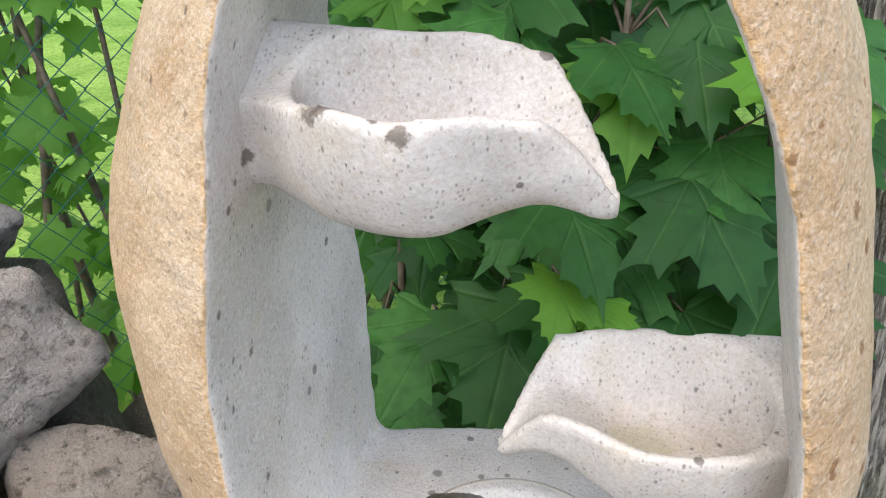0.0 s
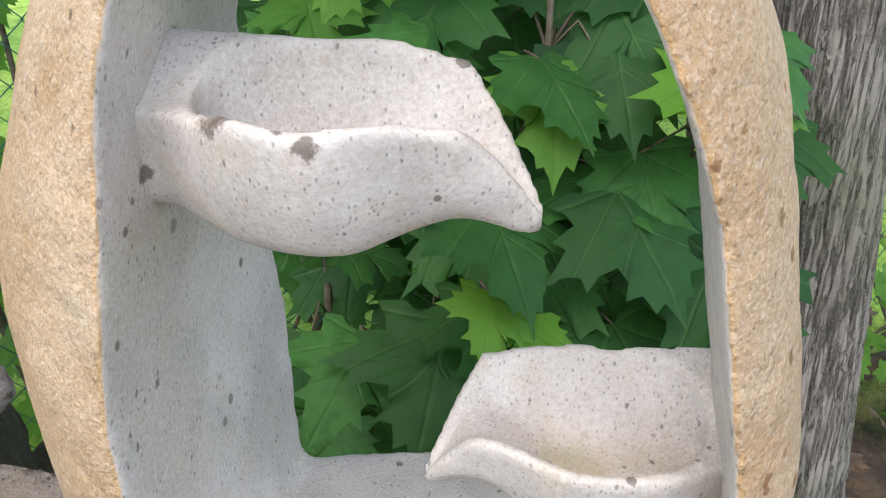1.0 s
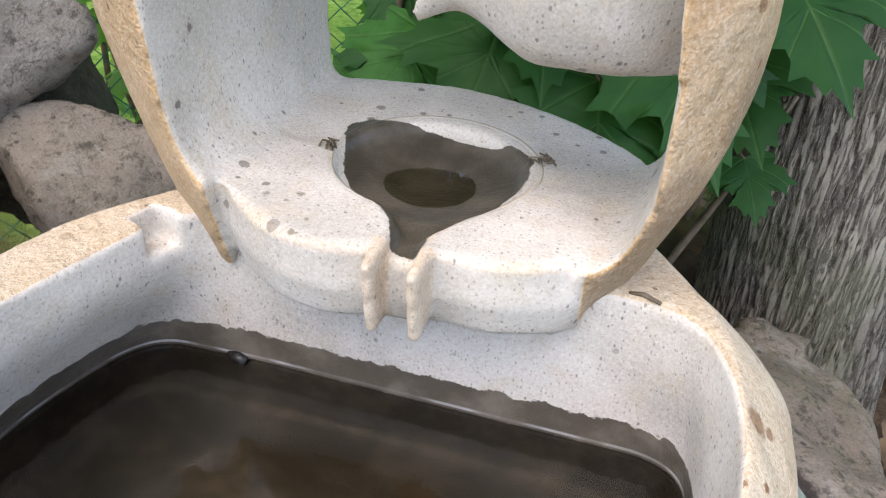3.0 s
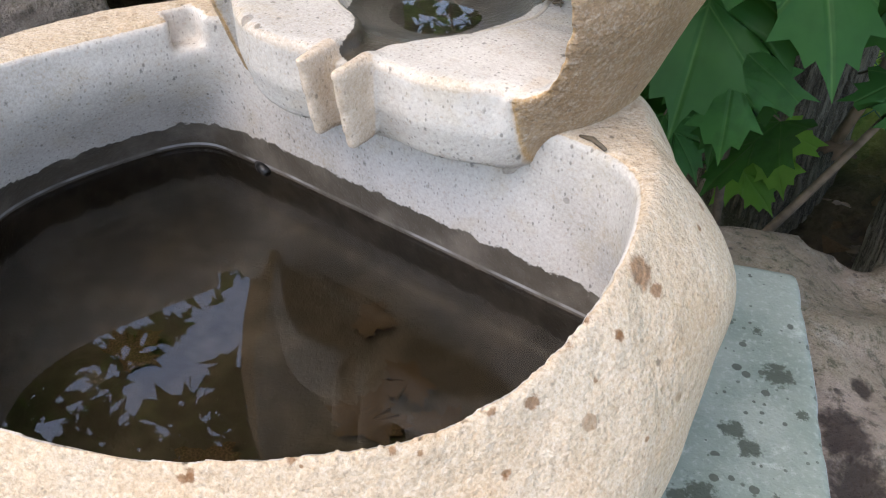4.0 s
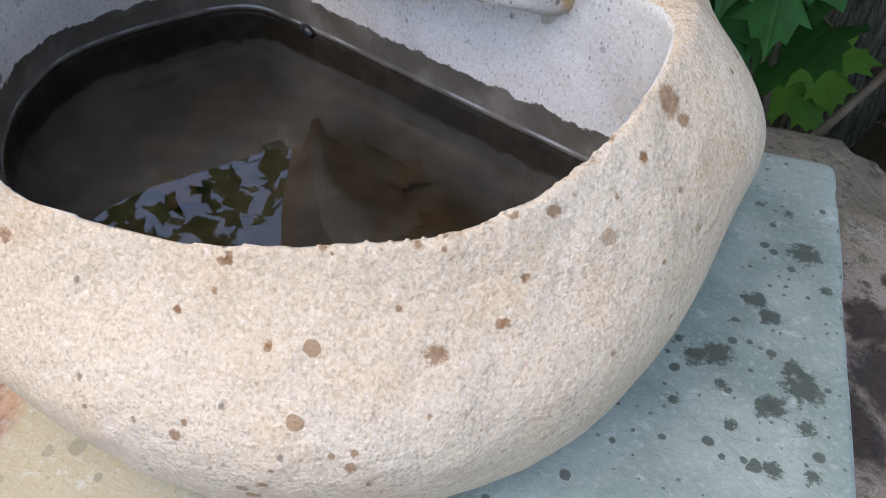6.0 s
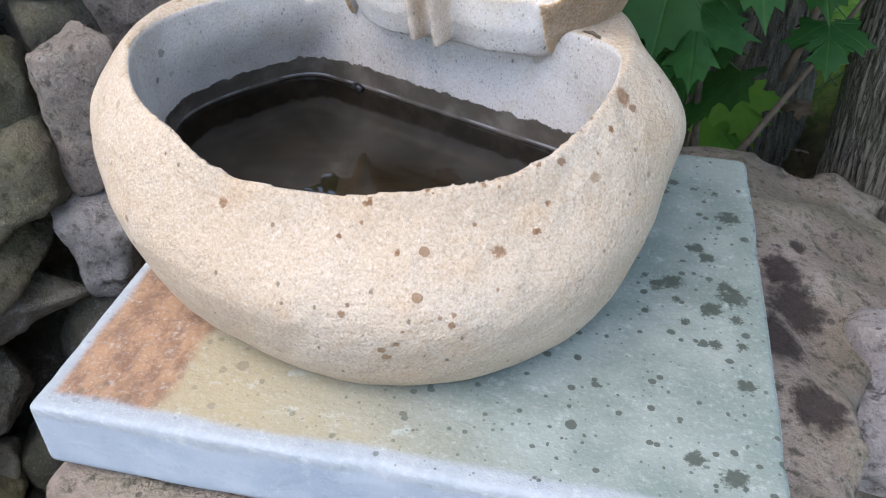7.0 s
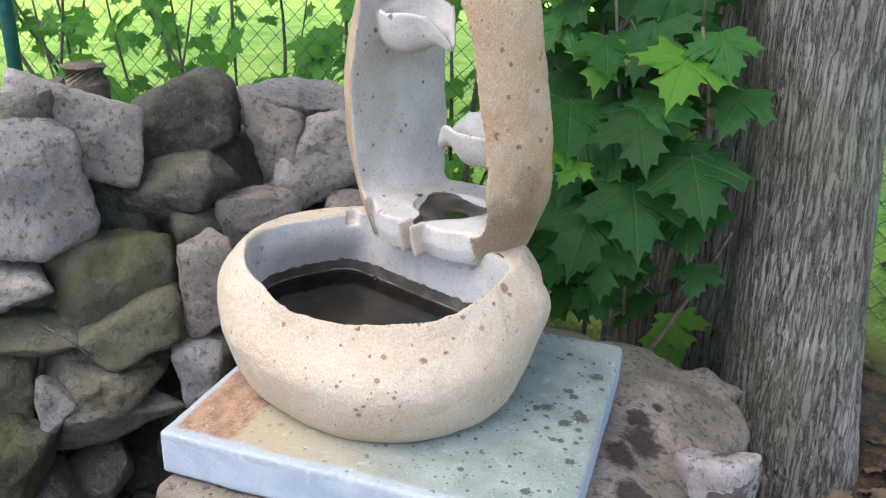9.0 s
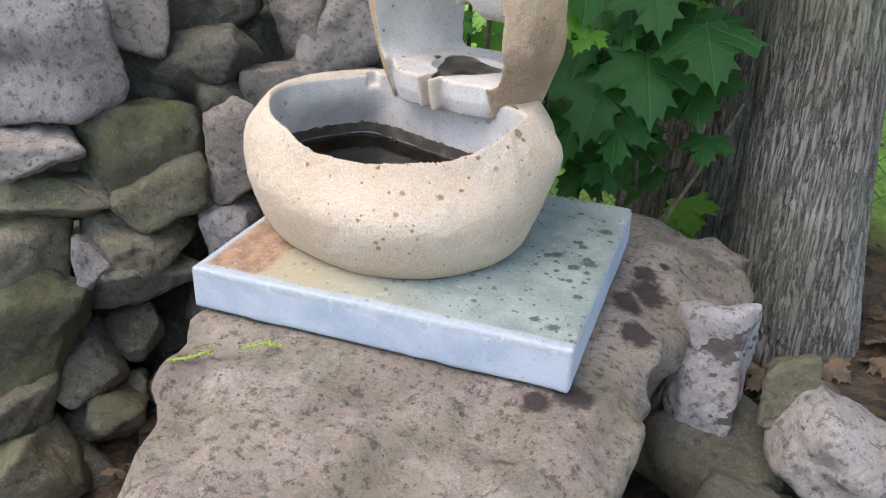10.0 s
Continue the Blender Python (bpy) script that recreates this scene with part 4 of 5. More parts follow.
ring = build_ring()
v, q = disc(lambda p: np.sqrt((p[..., 0] + 0.002) ** 2 + (p[..., 1] - 0.092) ** 2) - 0.036, 0.0, (-0.08, 0.02), (0.08, 0.16), 0.004)
tagged(put("water", mesh_of("puddle", v, q), CLEAR_WATER, None, SCULPT @ pose(0, 0, 0.2160)), "shallow clear puddle lying in the ring's hollow", "water")


def cup(parent, sign, edge, cv, rim, low, reach, tip, name, tilt, rise, inset, tuck):
    """A carved trough that grows out of one arm and ends in a drooping beak."""
    hw = 0.046

    def frame_of(p):
        w, z = (p[..., 0] - edge) * sign, p[..., 2]
        k = np.clip(w / reach, 0, 1)
        back = hw - 0.004 * step(-0.04, 0.0, w) - 0.036 * k ** 1.1
        front = hw - 0.020 * step(-0.05, 0.0, w) - 0.020 * k - 0.008 * step(-0.085, -0.125, w) - inset * step(0.0, -0.08, w) - tuck * step(-0.06, -0.13, w)
        v = p[..., 1] - cv - (back - front) / 2
        half = (back + front) / 2 + 0.006 * step(-0.06, -0.12, w)
        top = rim + tilt * (p[..., 1] - cv) - 0.4 * tuck * step(-0.07, -0.125, w) * step(cv + 0.055, cv + 0.015, p[..., 1]) - 0.004 * step(-0.03, 0, w) - (rim - tip - 0.014) * k ** 1.25
        floor_z = low + rise * step(-0.045, 0.002, w) - (low + rise - tip) * k ** 1.5
        return w, v, z, half, top, floor_z

    def solid(p):
        w, v, z, half, top, floor_z = frame_of(p)
        under = floor_z + 0.05 * (np.abs(v) / half) ** 3.2 * np.clip((top - floor_z) / 0.055, 0.1, 1) - z
        under = under + 0.5 * inset * step(-0.07, -0.125, w)
        d = smax(smax(np.abs(v) - half, under * 0.7, 0.014), w - reach, 0.006)
        d = smax(d, z - top, 0.0025)
        return np.maximum(d, -w - 0.16) + 0.0009 * fbm(p, 60, 2, 5)

    def hole(p):
        w, v, z, half, top, floor_z = frame_of(p)
        deep = np.minimum(floor_z + 0.024, top - 0.010)
        bed = deep + 0.035 * (np.abs(v) / (half - 0.006)) ** 3 * np.clip((top - deep) / 0.034, 0.15, 1) - z
        far = np.clip(-0.075 - w, 0, 1) * (half / 0.044)
        return smax(np.sqrt(v * v + far * far) - (half - 0.0065), bed * 0.8, 0.01)

    ends = (edge - sign * 0.15, edge + sign * (reach + 0.02))
    v, q = surface(lambda p: smax(smax(solid(p), -hole(p), 0.003), egg(p) + 0.005, 0.004), (min(ends), cv - 0.075, low - 0.02), (max(ends), cv + 0.075, rim + 0.03), 0.0027)
    me = mesh_of(name, v, q)
    mark(me, "cut", np.ones(len(v)))
    mark(me, "wet", np.zeros(len(v)))
    return put(name, me, STONE_FOUNTAIN, parent)


cup(ring, 1, 0.0, 0.048, 0.533, 0.467, 0.037, 0.474, "upper_cup", 0.22, 0.015, 0.006, 0.045)
cup(ring, -1, 0.012, 0.08, 0.378, 0.317, 0.027, 0.322, "lower_cup", 0.19, 0.019, 0.0, 0.03)


# ---- trees ----
def trunk_mesh(foot, lean, r0, r1, height, seed, rings=460, sides=440):
    """A trunk flaring to its foot, its bark broken into long forking ridges."""
    k = np.linspace(0, 1, rings) ** 1.6 * height
    a = np.linspace(0, 2 * math.pi, sides, endpoint=False)
    z, a = np.meshgrid(k, a, indexing="ij")
    r = r1 + (r0 - r1) * np.exp(-z / 0.6)
    ca, sa = np.cos(a), np.sin(a)
    q = np.stack([ca * r1, sa * r1, z], -1)
    bent = q + 0.006 * np.stack([vnoise(q, 14, seed), vnoise(q, 14, seed + 1), 0 * z], -1)
    ridge = np.abs(vnoise(bent * np.array([1, 1, 0.055]), 0.15 / r1 * 105, seed)) + 0.6 * np.abs(vnoise(bent * np.array([1, 1, 0.16]), 0.15 / r1 * 190, seed + 5))
    bark = np.clip(ridge / 0.6, 0, 1)
    r = r + 0.0045 * bark + 0.0012 * vnoise(q, 160, seed + 7) + 0.010 * fbm(q * np.array([1, 1, 0.3]), 8, 2, seed + 3)
    p = np.stack([foot[0] + lean[0] * z + r * ca, foot[1] + lean[1] * z + r * sa, foot[2] + z], -1).reshape(-1, 3)
    i = np.arange(rings * sides).reshape(rings, sides)
    j = np.roll(i, -1, 1)
    f = np.stack([i[:-1], j[:-1], j[1:], i[1:]], -1).reshape(-1, 4)
    me = mesh_of("trunk", p, f)
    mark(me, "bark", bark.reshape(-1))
    return me


def tube(bm, points, radii, sides=6):
    """A bent round bar through the points, added to bm."""
    rows = []
    for k, p in enumerate(points):
        p = Vector(p)
        a, b = Vector(points[max(k - 1, 0)]), Vector(points[min(k + 1, len(points) - 1)])
        turn = (b - a).to_track_quat("Z", "Y")
        r = radii[k] if isinstance(radii, (list, tuple)) else radii
        rows.append([bm.verts.new(p + turn @ Vector((r * math.cos(2 * math.pi * j / sides), r * math.sin(2 * math.pi * j / sides), 0))) for j in range(sides)])
    for r0, r1 in zip(rows, rows[1:]):
        for j in range(sides):
            bm.faces.new((r0[j], r0[(j + 1) % sides], r1[(j + 1) % sides], r1[j]))
    bm.faces.new(rows[0][::-1])
    bm.faces.new(rows[-1])


HALF_LEAF = [(0.0, 0.02), (0.09, -0.05), (0.24, -0.07), (0.34, -0.13), (0.50, -0.10), (0.45, -0.01), (0.42, 0.09), (0.48, 0.12), (0.60, 0.16), (0.55, 0.23), (0.64, 0.30), (0.80, 0.40),
             (0.63, 0.41), (0.58, 0.47), (0.57, 0.57), (0.46, 0.52), (0.37, 0.51), (0.29, 0.52), (0.27, 0.62), (0.36, 0.74), (0.23, 0.74), (0.19, 0.80), (0.17, 0.90), (0.09, 0.87), (0.04, 0.96), (0.0, 1.08)]


def leaf_mesh(seed, name="leaf"):
    """A five-lobed maple leaf, one unit long from its stalk to its tip, cupped and drooping."""
    rng = random.Random(seed)
    right = [(x * rng.uniform(0.93, 1.05), y + rng.uniform(-0.015, 0.015)) for x, y in HALF_LEAF]
    left = [(-x * rng.uniform(0.93, 1.05), y + rng.uniform(-0.015, 0.015)) for x, y in HALF_LEAF[1:-1]]
    line = right + left[::-1]
    droop, fold, wave = rng.uniform(0.1, 0.32), rng.uniform(-0.05, 0.16), rng.uniform(0, 6)

    def lift(x, y):
        return fold * abs(x) - droop * (max(y, 0) ** 2 + 0.6 * x * x) + 0.025 * math.sin(9 * x + wave) * math.sin(8 * y + wave)

    v, f = [], []
    for scale in (1.0, 0.66, 0.33):
        for x, y in line:
            px, py = x * scale, 0.26 + (y - 0.26) * scale
            v.append((px, py, lift(px, py)))
    n = len(line)
    v.append((0, 0.26, lift(0, 0.26)))
    for ring_ in (0, 1):
        for j in range(n):
            k = (j + 1) % n
            f.append((ring_ * n + j, ring_ * n + k, (ring_ + 1) * n + k, (ring_ + 1) * n + j))
    f += [(2 * n + j, 2 * n + (j + 1) % n, 3 * n) for j in range(n)]
    return mesh_of(name, v, f)


def leaf_pose(at, face, down, size):
    """Puts a leaf's stalk end at a point, its upper side towards face, its tip towards down."""
    z = Vector(face).normalized()
    y = Vector(down)
    y = (y - z * y.dot(z)).normalized()
    x = y.cross(z)
    m = Matrix((x, y, z)).transposed().to_4x4()
    return Matrix.Translation(at) @ m @ Matrix.Diagonal((size, size, size, 1))


def tree(foot, lean, r0, r1, bark, label, seed):
    root = new("tree")
    tagged(root, label, "tree")
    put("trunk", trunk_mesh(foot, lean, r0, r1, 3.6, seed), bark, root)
    return root


near_tree = tree((0.885, 0.83, -0.55), (-0.085, 0.0), 0.16, 0.088, BARK_NEAR, "mature tree trunk with furrowed grey bark beside the rock", 5)
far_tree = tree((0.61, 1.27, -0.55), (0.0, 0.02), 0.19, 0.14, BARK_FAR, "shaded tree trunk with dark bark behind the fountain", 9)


def build_crown(parent, centre, spread, count, seed, gap=0.08):
    """A crown of thousands of leaves in clumps, with the sky showing between them."""
    rng = np.random.default_rng(seed)
    p = centre + (rng.random((count * 4, 3)) - 0.5) * 2 * np.array(spread)
    rise = p[:, 2] - 3.5
    hole = np.sqrt((p[:, 0] + 2.8 + 0.87 * rise) ** 2 + (p[:, 1] - 3.9 - 1.09 * rise) ** 2) / 0.95
    keep = (fbm(p, 1.1, 3, seed) > gap) & (hole + 0.9 * fbm(p, 2.2, 2, 3) > 1.0)
    p = p[keep][:count]
    n = rng.normal(size=(len(p), 3)) * 0.6 + np.array([0, 0, 0.8])
    n /= np.linalg.norm(n, axis=1)[:, None]
    t = np.cross(n, rng.normal(size=(len(p), 3)))
    t /= np.linalg.norm(t, axis=1)[:, None]
    b = np.cross(n, t)
    size = rng.uniform(0.12, 0.26, (len(p), 1))
    shape = ((0, -0.5), (0.5, -0.15), (0.2, 0.05), (0.0, 0.6), (-0.2, 0.05), (-0.5, -0.15))
    v = np.stack([p + size * (t * x + b * y) for x, y in shape], 1).reshape(-1, 3)
    i = np.arange(len(p))[:, None] * 6
    f = np.concatenate([i + np.array([0, 1, 2, 3]), i + np.array([0, 3, 4, 5])])
    put("crown", mesh_of("crown", v, f, False), LEAF_DARK, parent)


build_crown(near_tree, np.array([1.4, 1.3, 3.6]), (2.2, 1.9, 1.1), 4200, 3)
build_crown(far_tree, np.array([-1.2, 3.9, 3.7]), (4.2, 3.4, 0.9), 11000, 4, -0.3)


# ---- maple saplings behind and beside the ring ----
def build_sapling(name_label, region, count, seed, stems, size=(0.115, 0.185), young=0.06, face=(-0.25, -0.75, 0.6)):
    rng = random.Random(seed)
    root = new("maple_sapling")
    tagged(root, name_label, "sapling")
    meshes = [leaf_mesh(seed * 10 + k) for k in range(6)]
    fresh = [leaf_mesh(seed * 10 + 7 + k) for k in range(2)]
    for me in meshes:
        me.materials.append(LEAF_DARK)
    for me in fresh:
        me.materials.append(LEAF_YOUNG)
    paths = []
    for foot, top, bend in stems:
        foot, top, bend = Vector(foot), Vector(top), Vector(bend)
        paths.append([foot * (1 - t) + top * t + bend * (4 * t * (1 - t)) for t in (k / 12 for k in range(13))])
        bm = bmesh.new()
        tube(bm, paths[-1], [0.0065 * (1 - 0.6 * k / 12) for k in range(13)], 7)
        part("stem", bm, STEM, root)
    twigs = bmesh.new()
    done = []
    tries = 0
    while len(done) < count and tries < 6000:
        tries += 1
        at = Vector([rng.uniform(a, b) for a, b in region])
        if min((at - o).length for o in done) < 0.042 if done else False:
            continue
        done.append(at)
        f = Vector(face) + Vector([rng.gauss(0, 0.33) for _ in range(3)])
        d = Vector((rng.gauss(0, 0.5), -0.3, -1.0 + rng.gauss(0, 0.3)))
        is_young = rng.random() < young
        m = leaf_pose(at, f, d, rng.uniform(*size) * (0.55 if is_young else 1))
        put("leaf", rng.choice(fresh if is_young else meshes), None, root, m)
        near = min((q for line in paths for q in line[2:]), key=lambda q: (q - at).length + max(0, q.z - at.z))
        mid = (near + at) / 2 + Vector((0, 0, 0.03))
        tube(twigs, [near, mid, at], [0.0022, 0.0016, 0.0013], 4)
    tagged(part("twigs", twigs, STEM, root), kind="stuff")
    return root


FRESH = [leaf_mesh(900 + k) for k in range(3)]
PALE = [leaf_mesh(910 + k) for k in range(2)]
GROWN = [leaf_mesh(920 + k) for k in range(5)]
for some, material in ((FRESH, LEAF_YOUNG), (PALE, LEAF_BUSH), (GROWN, LEAF_DARK)):
    for me in some:
        me.materials.append(material)
TURN = random.Random(77)


def leaf_at(root, stalk, tip, kind):
    """One leaf of a sapling from the end of its stalk to its tip; kind 1 is young, 2 pale green."""
    s, d = Vector(stalk), Vector(tip) - Vector(stalk)
    d = d + Vector((0, -0.55 * d.length, 0))
    z = Vector((TURN.gauss(-0.1, 0.2), -0.55, 0.85 + TURN.gauss(0, 0.15)))
    put("leaf", TURN.choice((GROWN, FRESH, PALE)[kind]), None, root, leaf_pose(s, z, d, d.length * 1.08))
    bm = bmesh.new()
    tube(bm, [s + Vector((TURN.uniform(-0.03, 0.03), 0.07, -0.035)), s + Vector((0, 0.03, 0.0)), s], [0.0016, 0.0014, 0.0012], 5)
    part("stalk", bm, STEM, root)


behind_ring = build_sapling("leafy maple sapling with broad dark green leaves behind the ring", ((0.25, 0.60), (0.76, 0.97), (-0.08, 0.9)), 92, 5,
                            [((0.42, 0.95, -0.5), (0.38, 0.8, 0.9), (0.03, 0, 0)), ((0.5, 0.9, -0.5), (0.55, 0.84, 0.85), (-0.04, -0.03, 0)), ((0.3, 0.92, -0.5), (0.28, 0.85, 0.8), (0.0, 0, 0))], (0.065, 0.12))
leaf_at(behind_ring, (0.457, 0.7, 0.461), (0.439, 0.67, 0.402), 2)
leaf_at(behind_ring, (0.364, 0.74, 0.488), (0.325, 0.71, 0.457), 0)
leaf_at(behind_ring, (0.266, 0.8, 0.51), (0.268, 0.77, 0.471), 2)
leaf_at(behind_ring, (0.39, 0.64, 0.283), (0.371, 0.61, 0.263), 1)
leaf_at(behind_ring, (0.424, 0.64, 0.26), (0.406, 0.61, 0.244), 1)
leaf_at(behind_ring, (0.375, 0.72, 0.215), (0.325, 0.69, 0.135), 0)
leaf_at(behind_ring, (0.307, 0.76, 0.186), (0.243, 0.73, 0.155), 0)
leaf_at(behind_ring, (0.528, 0.74, 0.285), (0.536, 0.71, 0.195), 0)
leaf_at(behind_ring, (0.522, 0.78, 0.467), (0.558, 0.75, 0.427), 0)
leaf_at(behind_ring, (0.315, 0.82, 0.544), (0.278, 0.79, 0.518), 2)
leaf_at(behind_ring, (0.412, 0.8, 0.553), (0.429, 0.77, 0.514), 0)
leaf_at(behind_ring, (0.461, 0.76, 0.335), (0.482, 0.73, 0.258), 0)
leaf_at(behind_ring, (0.618, 0.73, 0.183), (0.634, 0.7, 0.106), 0)
leaf_at(behind_ring, (0.302, 0.85, 0.331), (0.272, 0.82, 0.302), 0)
leaf_at(behind_ring, (0.429, 0.82, 0.302), (0.395, 0.79, 0.242), 0)
by_trunk = build_sapling("maple sapling with broad five-lobed green leaves beside the tree trunk", ((0.40, 0.60), (0.68, 0.84), (0.05, 0.75)), 30, 6,
                         [((0.53, 0.74, -0.25), (0.70, 0.72, 0.14), (0.01, 0.0, 0.01)), ((0.56, 0.80, -0.4), (0.45, 0.7, 0.55), (0.0, 0.03, 0)), ((0.62, 0.74, -0.02), (0.60, 0.66, 0.5), (0.03, 0.0, 0))], (0.075, 0.125), 0.1)
leaf_at(by_trunk, (0.613, 0.655, 0.286), (0.646, 0.625, 0.201), 0)
leaf_at(by_trunk, (0.513, 0.67, 0.356), (0.542, 0.64, 0.279), 0)
leaf_at(by_trunk, (0.519, 0.66, 0.228), (0.551, 0.63, 0.131), 0)
leaf_at(by_trunk, (0.456, 0.65, 0.184), (0.44, 0.62, 0.086), 0)
leaf_at(by_trunk, (0.584, 0.66, 0.462), (0.569, 0.63, 0.387), 1)
leaf_at(by_trunk, (0.681, 0.69, 0.402), (0.654, 0.66, 0.349), 0)
leaf_at(by_trunk, (0.443, 0.7, 0.47), (0.459, 0.67, 0.413), 0)
leaf_at(by_trunk, (0.649, 0.7, 0.077), (0.647, 0.67, 0.038), 0)
leaf_at(by_trunk, (0.62, 1.08, -0.2), (0.65, 1.06, -0.265), 1)
leaf_at(by_trunk, (0.585, 1.08, -0.262), (0.645, 1.06, -0.29), 1)
leaf_at(by_trunk, (0.393, 0.68, 0.356), (0.411, 0.65, 0.281), 0)
leaf_at(by_trunk, (0.488, 0.66, 0.105), (0.489, 0.63, 0.044), 0)
leaf_at(by_trunk, (0.513, 0.7, 0.483), (0.501, 0.67, 0.421), 0)
leaf_at(by_trunk, (0.628, 0.68, 0.491), (0.654, 0.65, 0.439), 0)
leaf_at(by_trunk, (0.413, 0.71, 0.249), (0.399, 0.68, 0.18), 0)


# ---- fence, shrubs and lawn edge ----
def build_fence():
    root = new("wire_fence")
    tagged(root, "green chain-link fence behind the dry stone wall", "fence")
    y0, x0, x1, z0, z1, cell = 1.32, -2.2, 1.6, -0.42, 0.95, 0.06
    bm = bmesh.new()
    n = int((x1 - x0) / cell)
    m = int((z1 - z0) / (cell / 2))
    for k in range(n):
        pts = [(x0 + cell * (k + (0.5 if (j + 0) % 2 else -0.02)), y0 + (0.002 if j % 2 else -0.002), z0 + j * cell / 2) for j in range(m)]
        tube(bm, pts, 0.0013, 4)
        pts = [(x0 + cell * (k + (0.5 if j % 2 else 1.02)), y0 + (-0.002 if j % 2 else 0.002), z0 + j * cell / 2) for j in range(m)]
        tube(bm, pts, 0.0013, 4)
    tagged(part("mesh_wire", bm, WIRE, root), kind="stuff")
    for x in (-1.47, 0.9):
        bm = bmesh.new()
        tube(bm, [(x, y0 - 0.02, -0.6), (x, y0 - 0.02, 0.98), (x, y0 - 0.02, 1.0)], [0.022, 0.022, 0.012], 14)
        part("post", bm, WIRE, root)
    bm = bmesh.new()
    tube(bm, [(x0, y0, z1), (x1, y0, z1)], 0.014, 10)
    part("rail", bm, WIRE, root)


build_fence()


def build_shrub(label, foot, spread, count, seed, size=(0.05, 0.09)):
    rng = random.Random(seed)
    root = new("shrub")
    tagged(root, label, "shrub")
    base = leaf_mesh(seed)
    lv = np.array([v.co[:] for v in base.vertices])
    lf = [tuple(p.vertices) for p in base.polygons]
    verts, faces = [], []
    tips = []
    for k in range(9):
        top = Vector((foot[0] + rng.uniform(-1, 1) * spread[0], foot[1] + rng.uniform(-1, 1) * spread[1], foot[2] + spread[2] * rng.uniform(0.7, 1.1)))
        low = Vector((foot[0] + rng.uniform(-0.6, 0.6) * spread[0], foot[1] + rng.uniform(-0.5, 0.5) * spread[1], foot[2] - 0.08))
        bend = Vector((rng.uniform(-0.1, 0.1), rng.uniform(-0.1, 0.1), 0))
        line = [low * (1 - t) + top * t + bend * 4 * t * (1 - t) for t in (j / 10 for j in range(11))]
        bm = bmesh.new()
        r = rng.uniform(0.005, 0.012)
        tube(bm, line, [r * (1 - 0.07 * j) for j in range(11)], 6)
        part("stem", bm, STEM, root)
        tips += line[3:]
    for k in range(count):
        c = rng.choice(tips) + Vector([rng.gauss(0, 0.10) for _ in range(3)])
        f = Vector((rng.gauss(0, 0.5), -0.5 + rng.gauss(0, 0.5), 0.7))
        d = Vector((rng.gauss(0, 0.8), rng.gauss(0, 0.5), -0.6))
        m = np.array(leaf_pose(c, f, d, rng.uniform(*size)))
        w = lv @ m[:3, :3].T + m[:3, 3]
        faces += [tuple(i + len(verts) for i in q) for q in lf]
        verts += [tuple(q) for q in w]
    tagged(put("foliage", mesh_of("foliage", verts, faces), LEAF_BUSH, root), kind="stuff")


build_shrub("thin-stemmed shrub with light green leaves along the fence", (-0.75, 1.5, -0.4), (0.55, 0.25, 1.25), 170, 11, (0.05, 0.09))
build_shrub("leafy shrub with light green leaves along the fence", (-0.1, 1.55, -0.4), (0.35, 0.25, 1.3), 190, 12, (0.06, 0.1))
build_shrub("sparse shrub with light green leaves along the fence", (-1.6, 1.7, -0.4), (0.5, 0.3, 1.3), 130, 13)
build_shrub("leafy shrub behind the maple saplings", (0.6, 1.75, -0.4), (0.5, 0.25, 1.3), 300, 14, (0.06, 0.1))
build_shrub("low green shrub beyond the tree trunk", (2.3, 2.4, -0.35), (0.6, 0.4, 0.9), 260, 15, (0.06, 0.1))
build_shrub("low yellow-green plants beside the tree trunk", (1.5, 1.1, -0.38), (0.18, 0.25, 0.4), 90, 16, (0.035, 0.06))


# ---- small things ----
def build_log():
    bm = bmesh.new()
    rng = random.Random(4)
    tube(bm, [(-1.17, 1.25, -0.5), (-1.165, 1.25, -0.1), (-1.16, 1.25, 0.16), (-1.16, 1.25, 0.205), (-1.16, 1.25, 0.21)], [0.075, 0.068, 0.066, 0.064, 0.05], 18)
    for v in bm.verts:
        v.co.x += rng.uniform(-0.004, 0.004)
        v.co.z += rng.uniform(-0.006, 0.006)
    me = bpy.data.meshes.new("wooden_post")
    bm.to_mesh(me)
    bm.free()
    tagged(put("wooden_post", me, STEM), "short weathered brown wooden post behind the stone wall", "post")


build_log()

CATKIN = make_plain("catkin_green", (0.17, 0.23, 0.03), (0.27, 0.33, 0.06), 200, 0.7)
DEAD = make_plain("dead_leaf_brown", (0.07, 0.048, 0.028), (0.15, 0.1, 0.058), 25, 0.85)
BLACK = make_plain("black_plastic", (0.012, 0.012, 0.012), (0.025, 0.025, 0.025), 60, 0.35)


def build_catkin(points, seed):
    rng = random.Random(seed)
    bm = bmesh.new()
    tube(bm, points, 0.0016, 5)
    for a, b in zip(points, points[1:]):
        for k in range(14):
            c = Vector(a).lerp(Vector(b), k / 14) + Vector((rng.gauss(0, 0.002), rng.gauss(0, 0.002), 0))
            bmesh.ops.create_icosphere(bm, subdivisions=1, radius=rng.uniform(0.0015, 0.003), matrix=Matrix.Translation(c))
    root = part("catkin", bm, CATKIN, None)
    tagged(root, "fallen yellow-green maple catkin lying on the rock", "catkin", "fallen catkins")


build_catkin([(0.05, -0.134, -0.066), (0.07, -0.118, -0.066), (0.093, -0.094, -0.064)], 1)
build_catkin([(0.124, -0.074, -0.064), (0.148, -0.052, -0.062), (0.169, -0.052, -0.062)], 2)

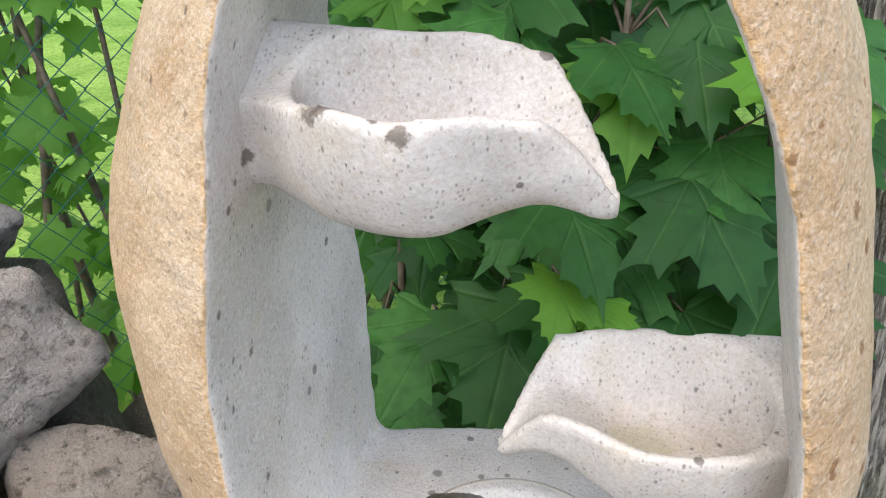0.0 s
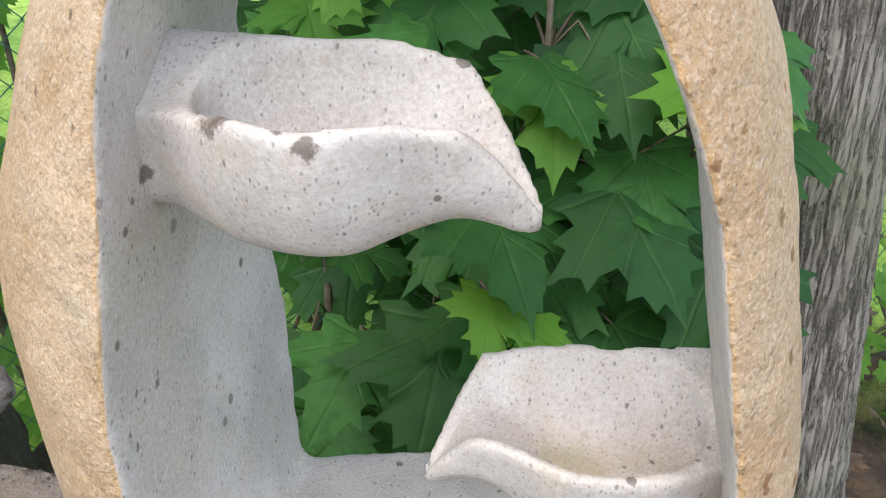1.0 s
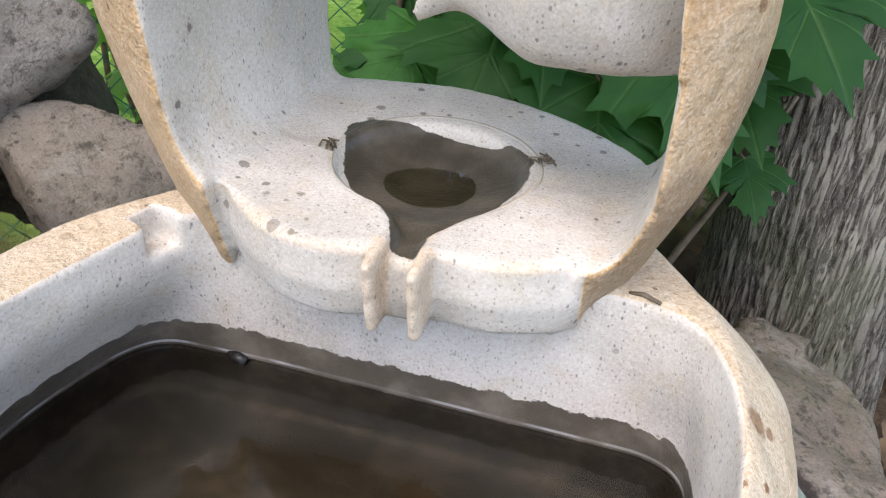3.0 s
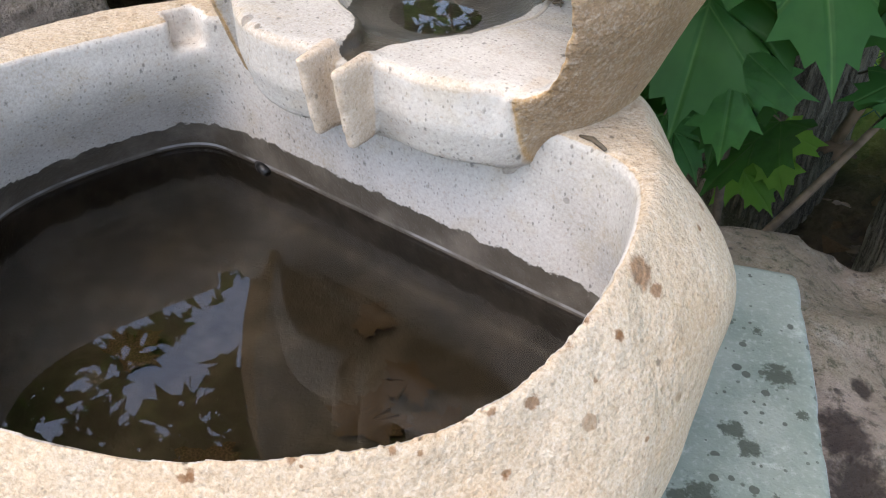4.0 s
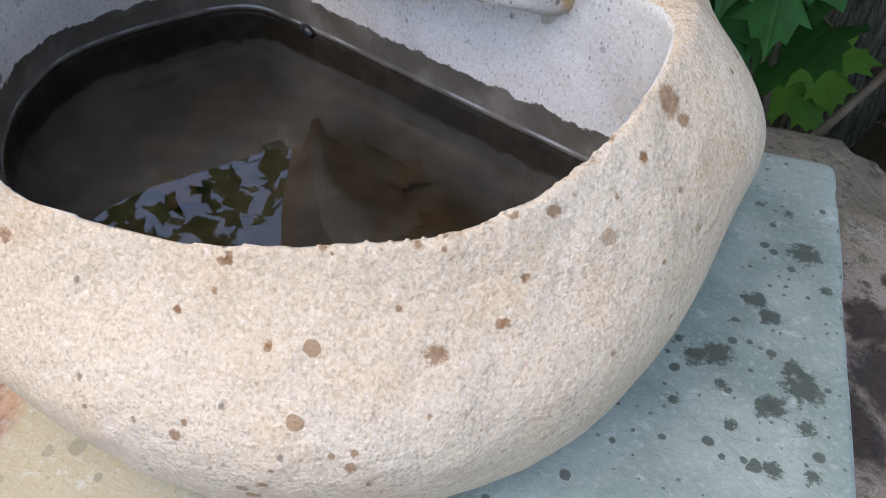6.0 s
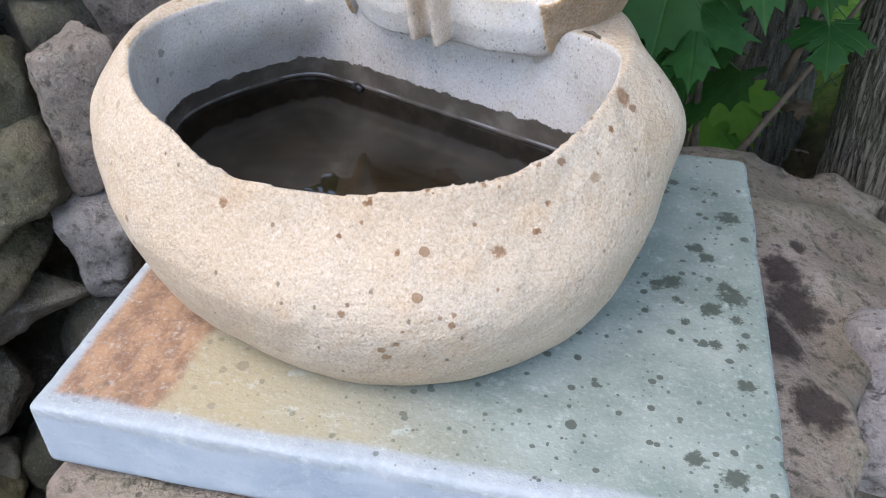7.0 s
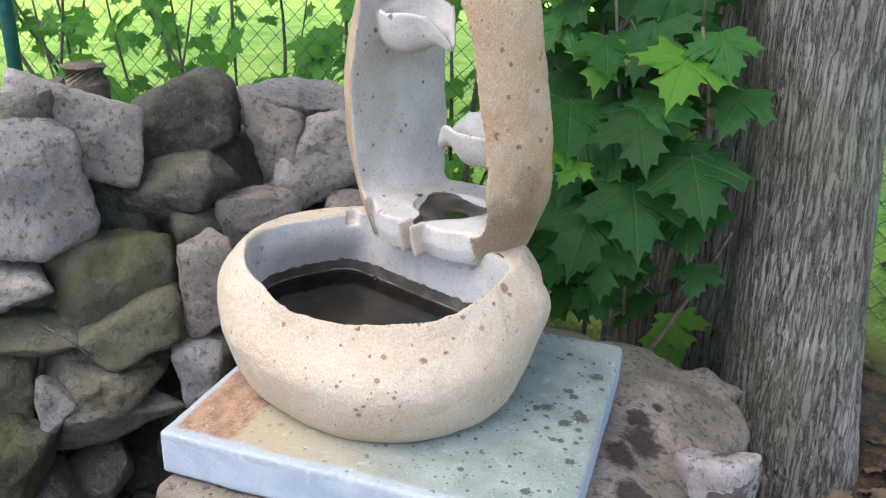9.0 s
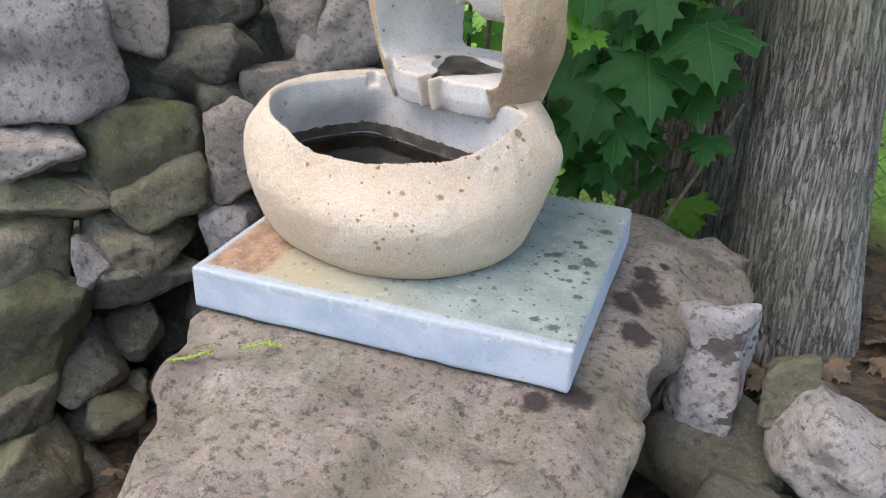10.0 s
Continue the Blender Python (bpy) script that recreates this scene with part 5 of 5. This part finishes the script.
bm = bmesh.new()
tube(bm, [(0.141, 0.393, 0.0895), (0.146, 0.387, 0.0895), (0.152, 0.383, 0.089)], [0.003, 0.0042, 0.003], 12)
tagged(part("hose_end", bm, BLACK, None), "small black hose end at the water's edge", "hose")
for points, label in (([(-0.405, 0.226, -0.03), (-0.375, 0.245, -0.062), (-0.345, 0.265, -0.098)], "thin dry stick caught between stones of the wall"), ([(0.262, 0.352, 0.128), (0.258, 0.345, 0.143), (0.257, 0.349, 0.157)], "thin dark twig clinging to the bowl's inner wall"),
                      ([(0.385, 0.288, 0.204), (0.378, 0.296, 0.2045), (0.371, 0.300, 0.203)], "small dark twig lying on the bowl's rim")):
    bm = bmesh.new()
    tube(bm, points, [0.0011, 0.0014, 0.0008], 6)
    tagged(part("twig", bm, STEM, None), label, "twig")
for u, v in ((-0.069, 0.102), (0.060, 0.134)):
    bm = bmesh.new()
    rng = random.Random(int(u * 1000))
    for k in range(7):
        pts = [(u + rng.gauss(0, 0.004), v + rng.gauss(0, 0.004), 0.2325 + rng.uniform(0, 0.003)) for _ in range(3)]
        tube(bm, pts, 0.0007, 4)
    tangle = part("root_tangle", bm, STEM, None)
    tangle.matrix_basis = SCULPT
    tagged(tangle, "tiny tangle of brown rootlets beside the puddle", "rootlets", "rootlets by the puddle", kind="stuff")


def fallen(x, y, z, size, turn, seed):
    me = leaf_mesh(seed, "fallen_leaf")
    for v in me.vertices:
        v.co.z *= 0.35
    me.materials.append(DEAD)
    ob = put("fallen_leaf", me, None, None, pose(x, y, z, 4, 3, turn) @ Matrix.Diagonal((size, size, size, 1)))
    tagged(ob, "dead brown leaf lying under the water in the bowl", "leaf", "leaves in the bowl")


for k, (x, y, s) in enumerate(((0.28, 0.2, 0.035), (0.33, 0.21, 0.03), (0.3, 0.25, 0.03), (0.2, 0.17, 0.035), (0.25, 0.29, 0.025), (0.12, 0.22, 0.03))):
    fallen(x, y, 0.0555, s, 67 * k, 300 + k)


def build_litter():
    """Dead leaves strewn over the soil by the trunk and in the gap by the wall."""
    rng = random.Random(8)
    base = leaf_mesh(55)
    lv = np.array([v.co[:] for v in base.vertices]) * np.array([1, 1, 1.6])
    lf = [tuple(p.vertices) for p in base.polygons]
    verts, faces = [], []
    for k in range(420):
        if k < 330:
            x, y = rng.uniform(0.75, 2.2), rng.uniform(-0.2, 1.7)
            z = -0.36 + 0.2 * max(0, min(1, (y - 0.75) / 0.85))
        else:
            x, y, z = rng.uniform(-0.32, -0.05), rng.uniform(-0.5, 0.45), -0.56
        m = np.array(leaf_pose((x, y, z + rng.uniform(-0.01, 0.03)), (rng.gauss(0, 0.4), rng.gauss(0, 0.4), 1), (rng.gauss(0, 1), rng.gauss(0, 1), 0), rng.uniform(0.03, 0.07)))
        faces += [tuple(i + len(verts) for i in q) for q in lf]
        verts += [tuple(p) for p in lv @ m[:3, :3].T + m[:3, 3]]
    tagged(put("leaf_litter", mesh_of("leaf_litter", verts, faces), DEAD), "dry brown dead leaves strewn over the soil", "leaf litter", kind="stuff")


build_litter()
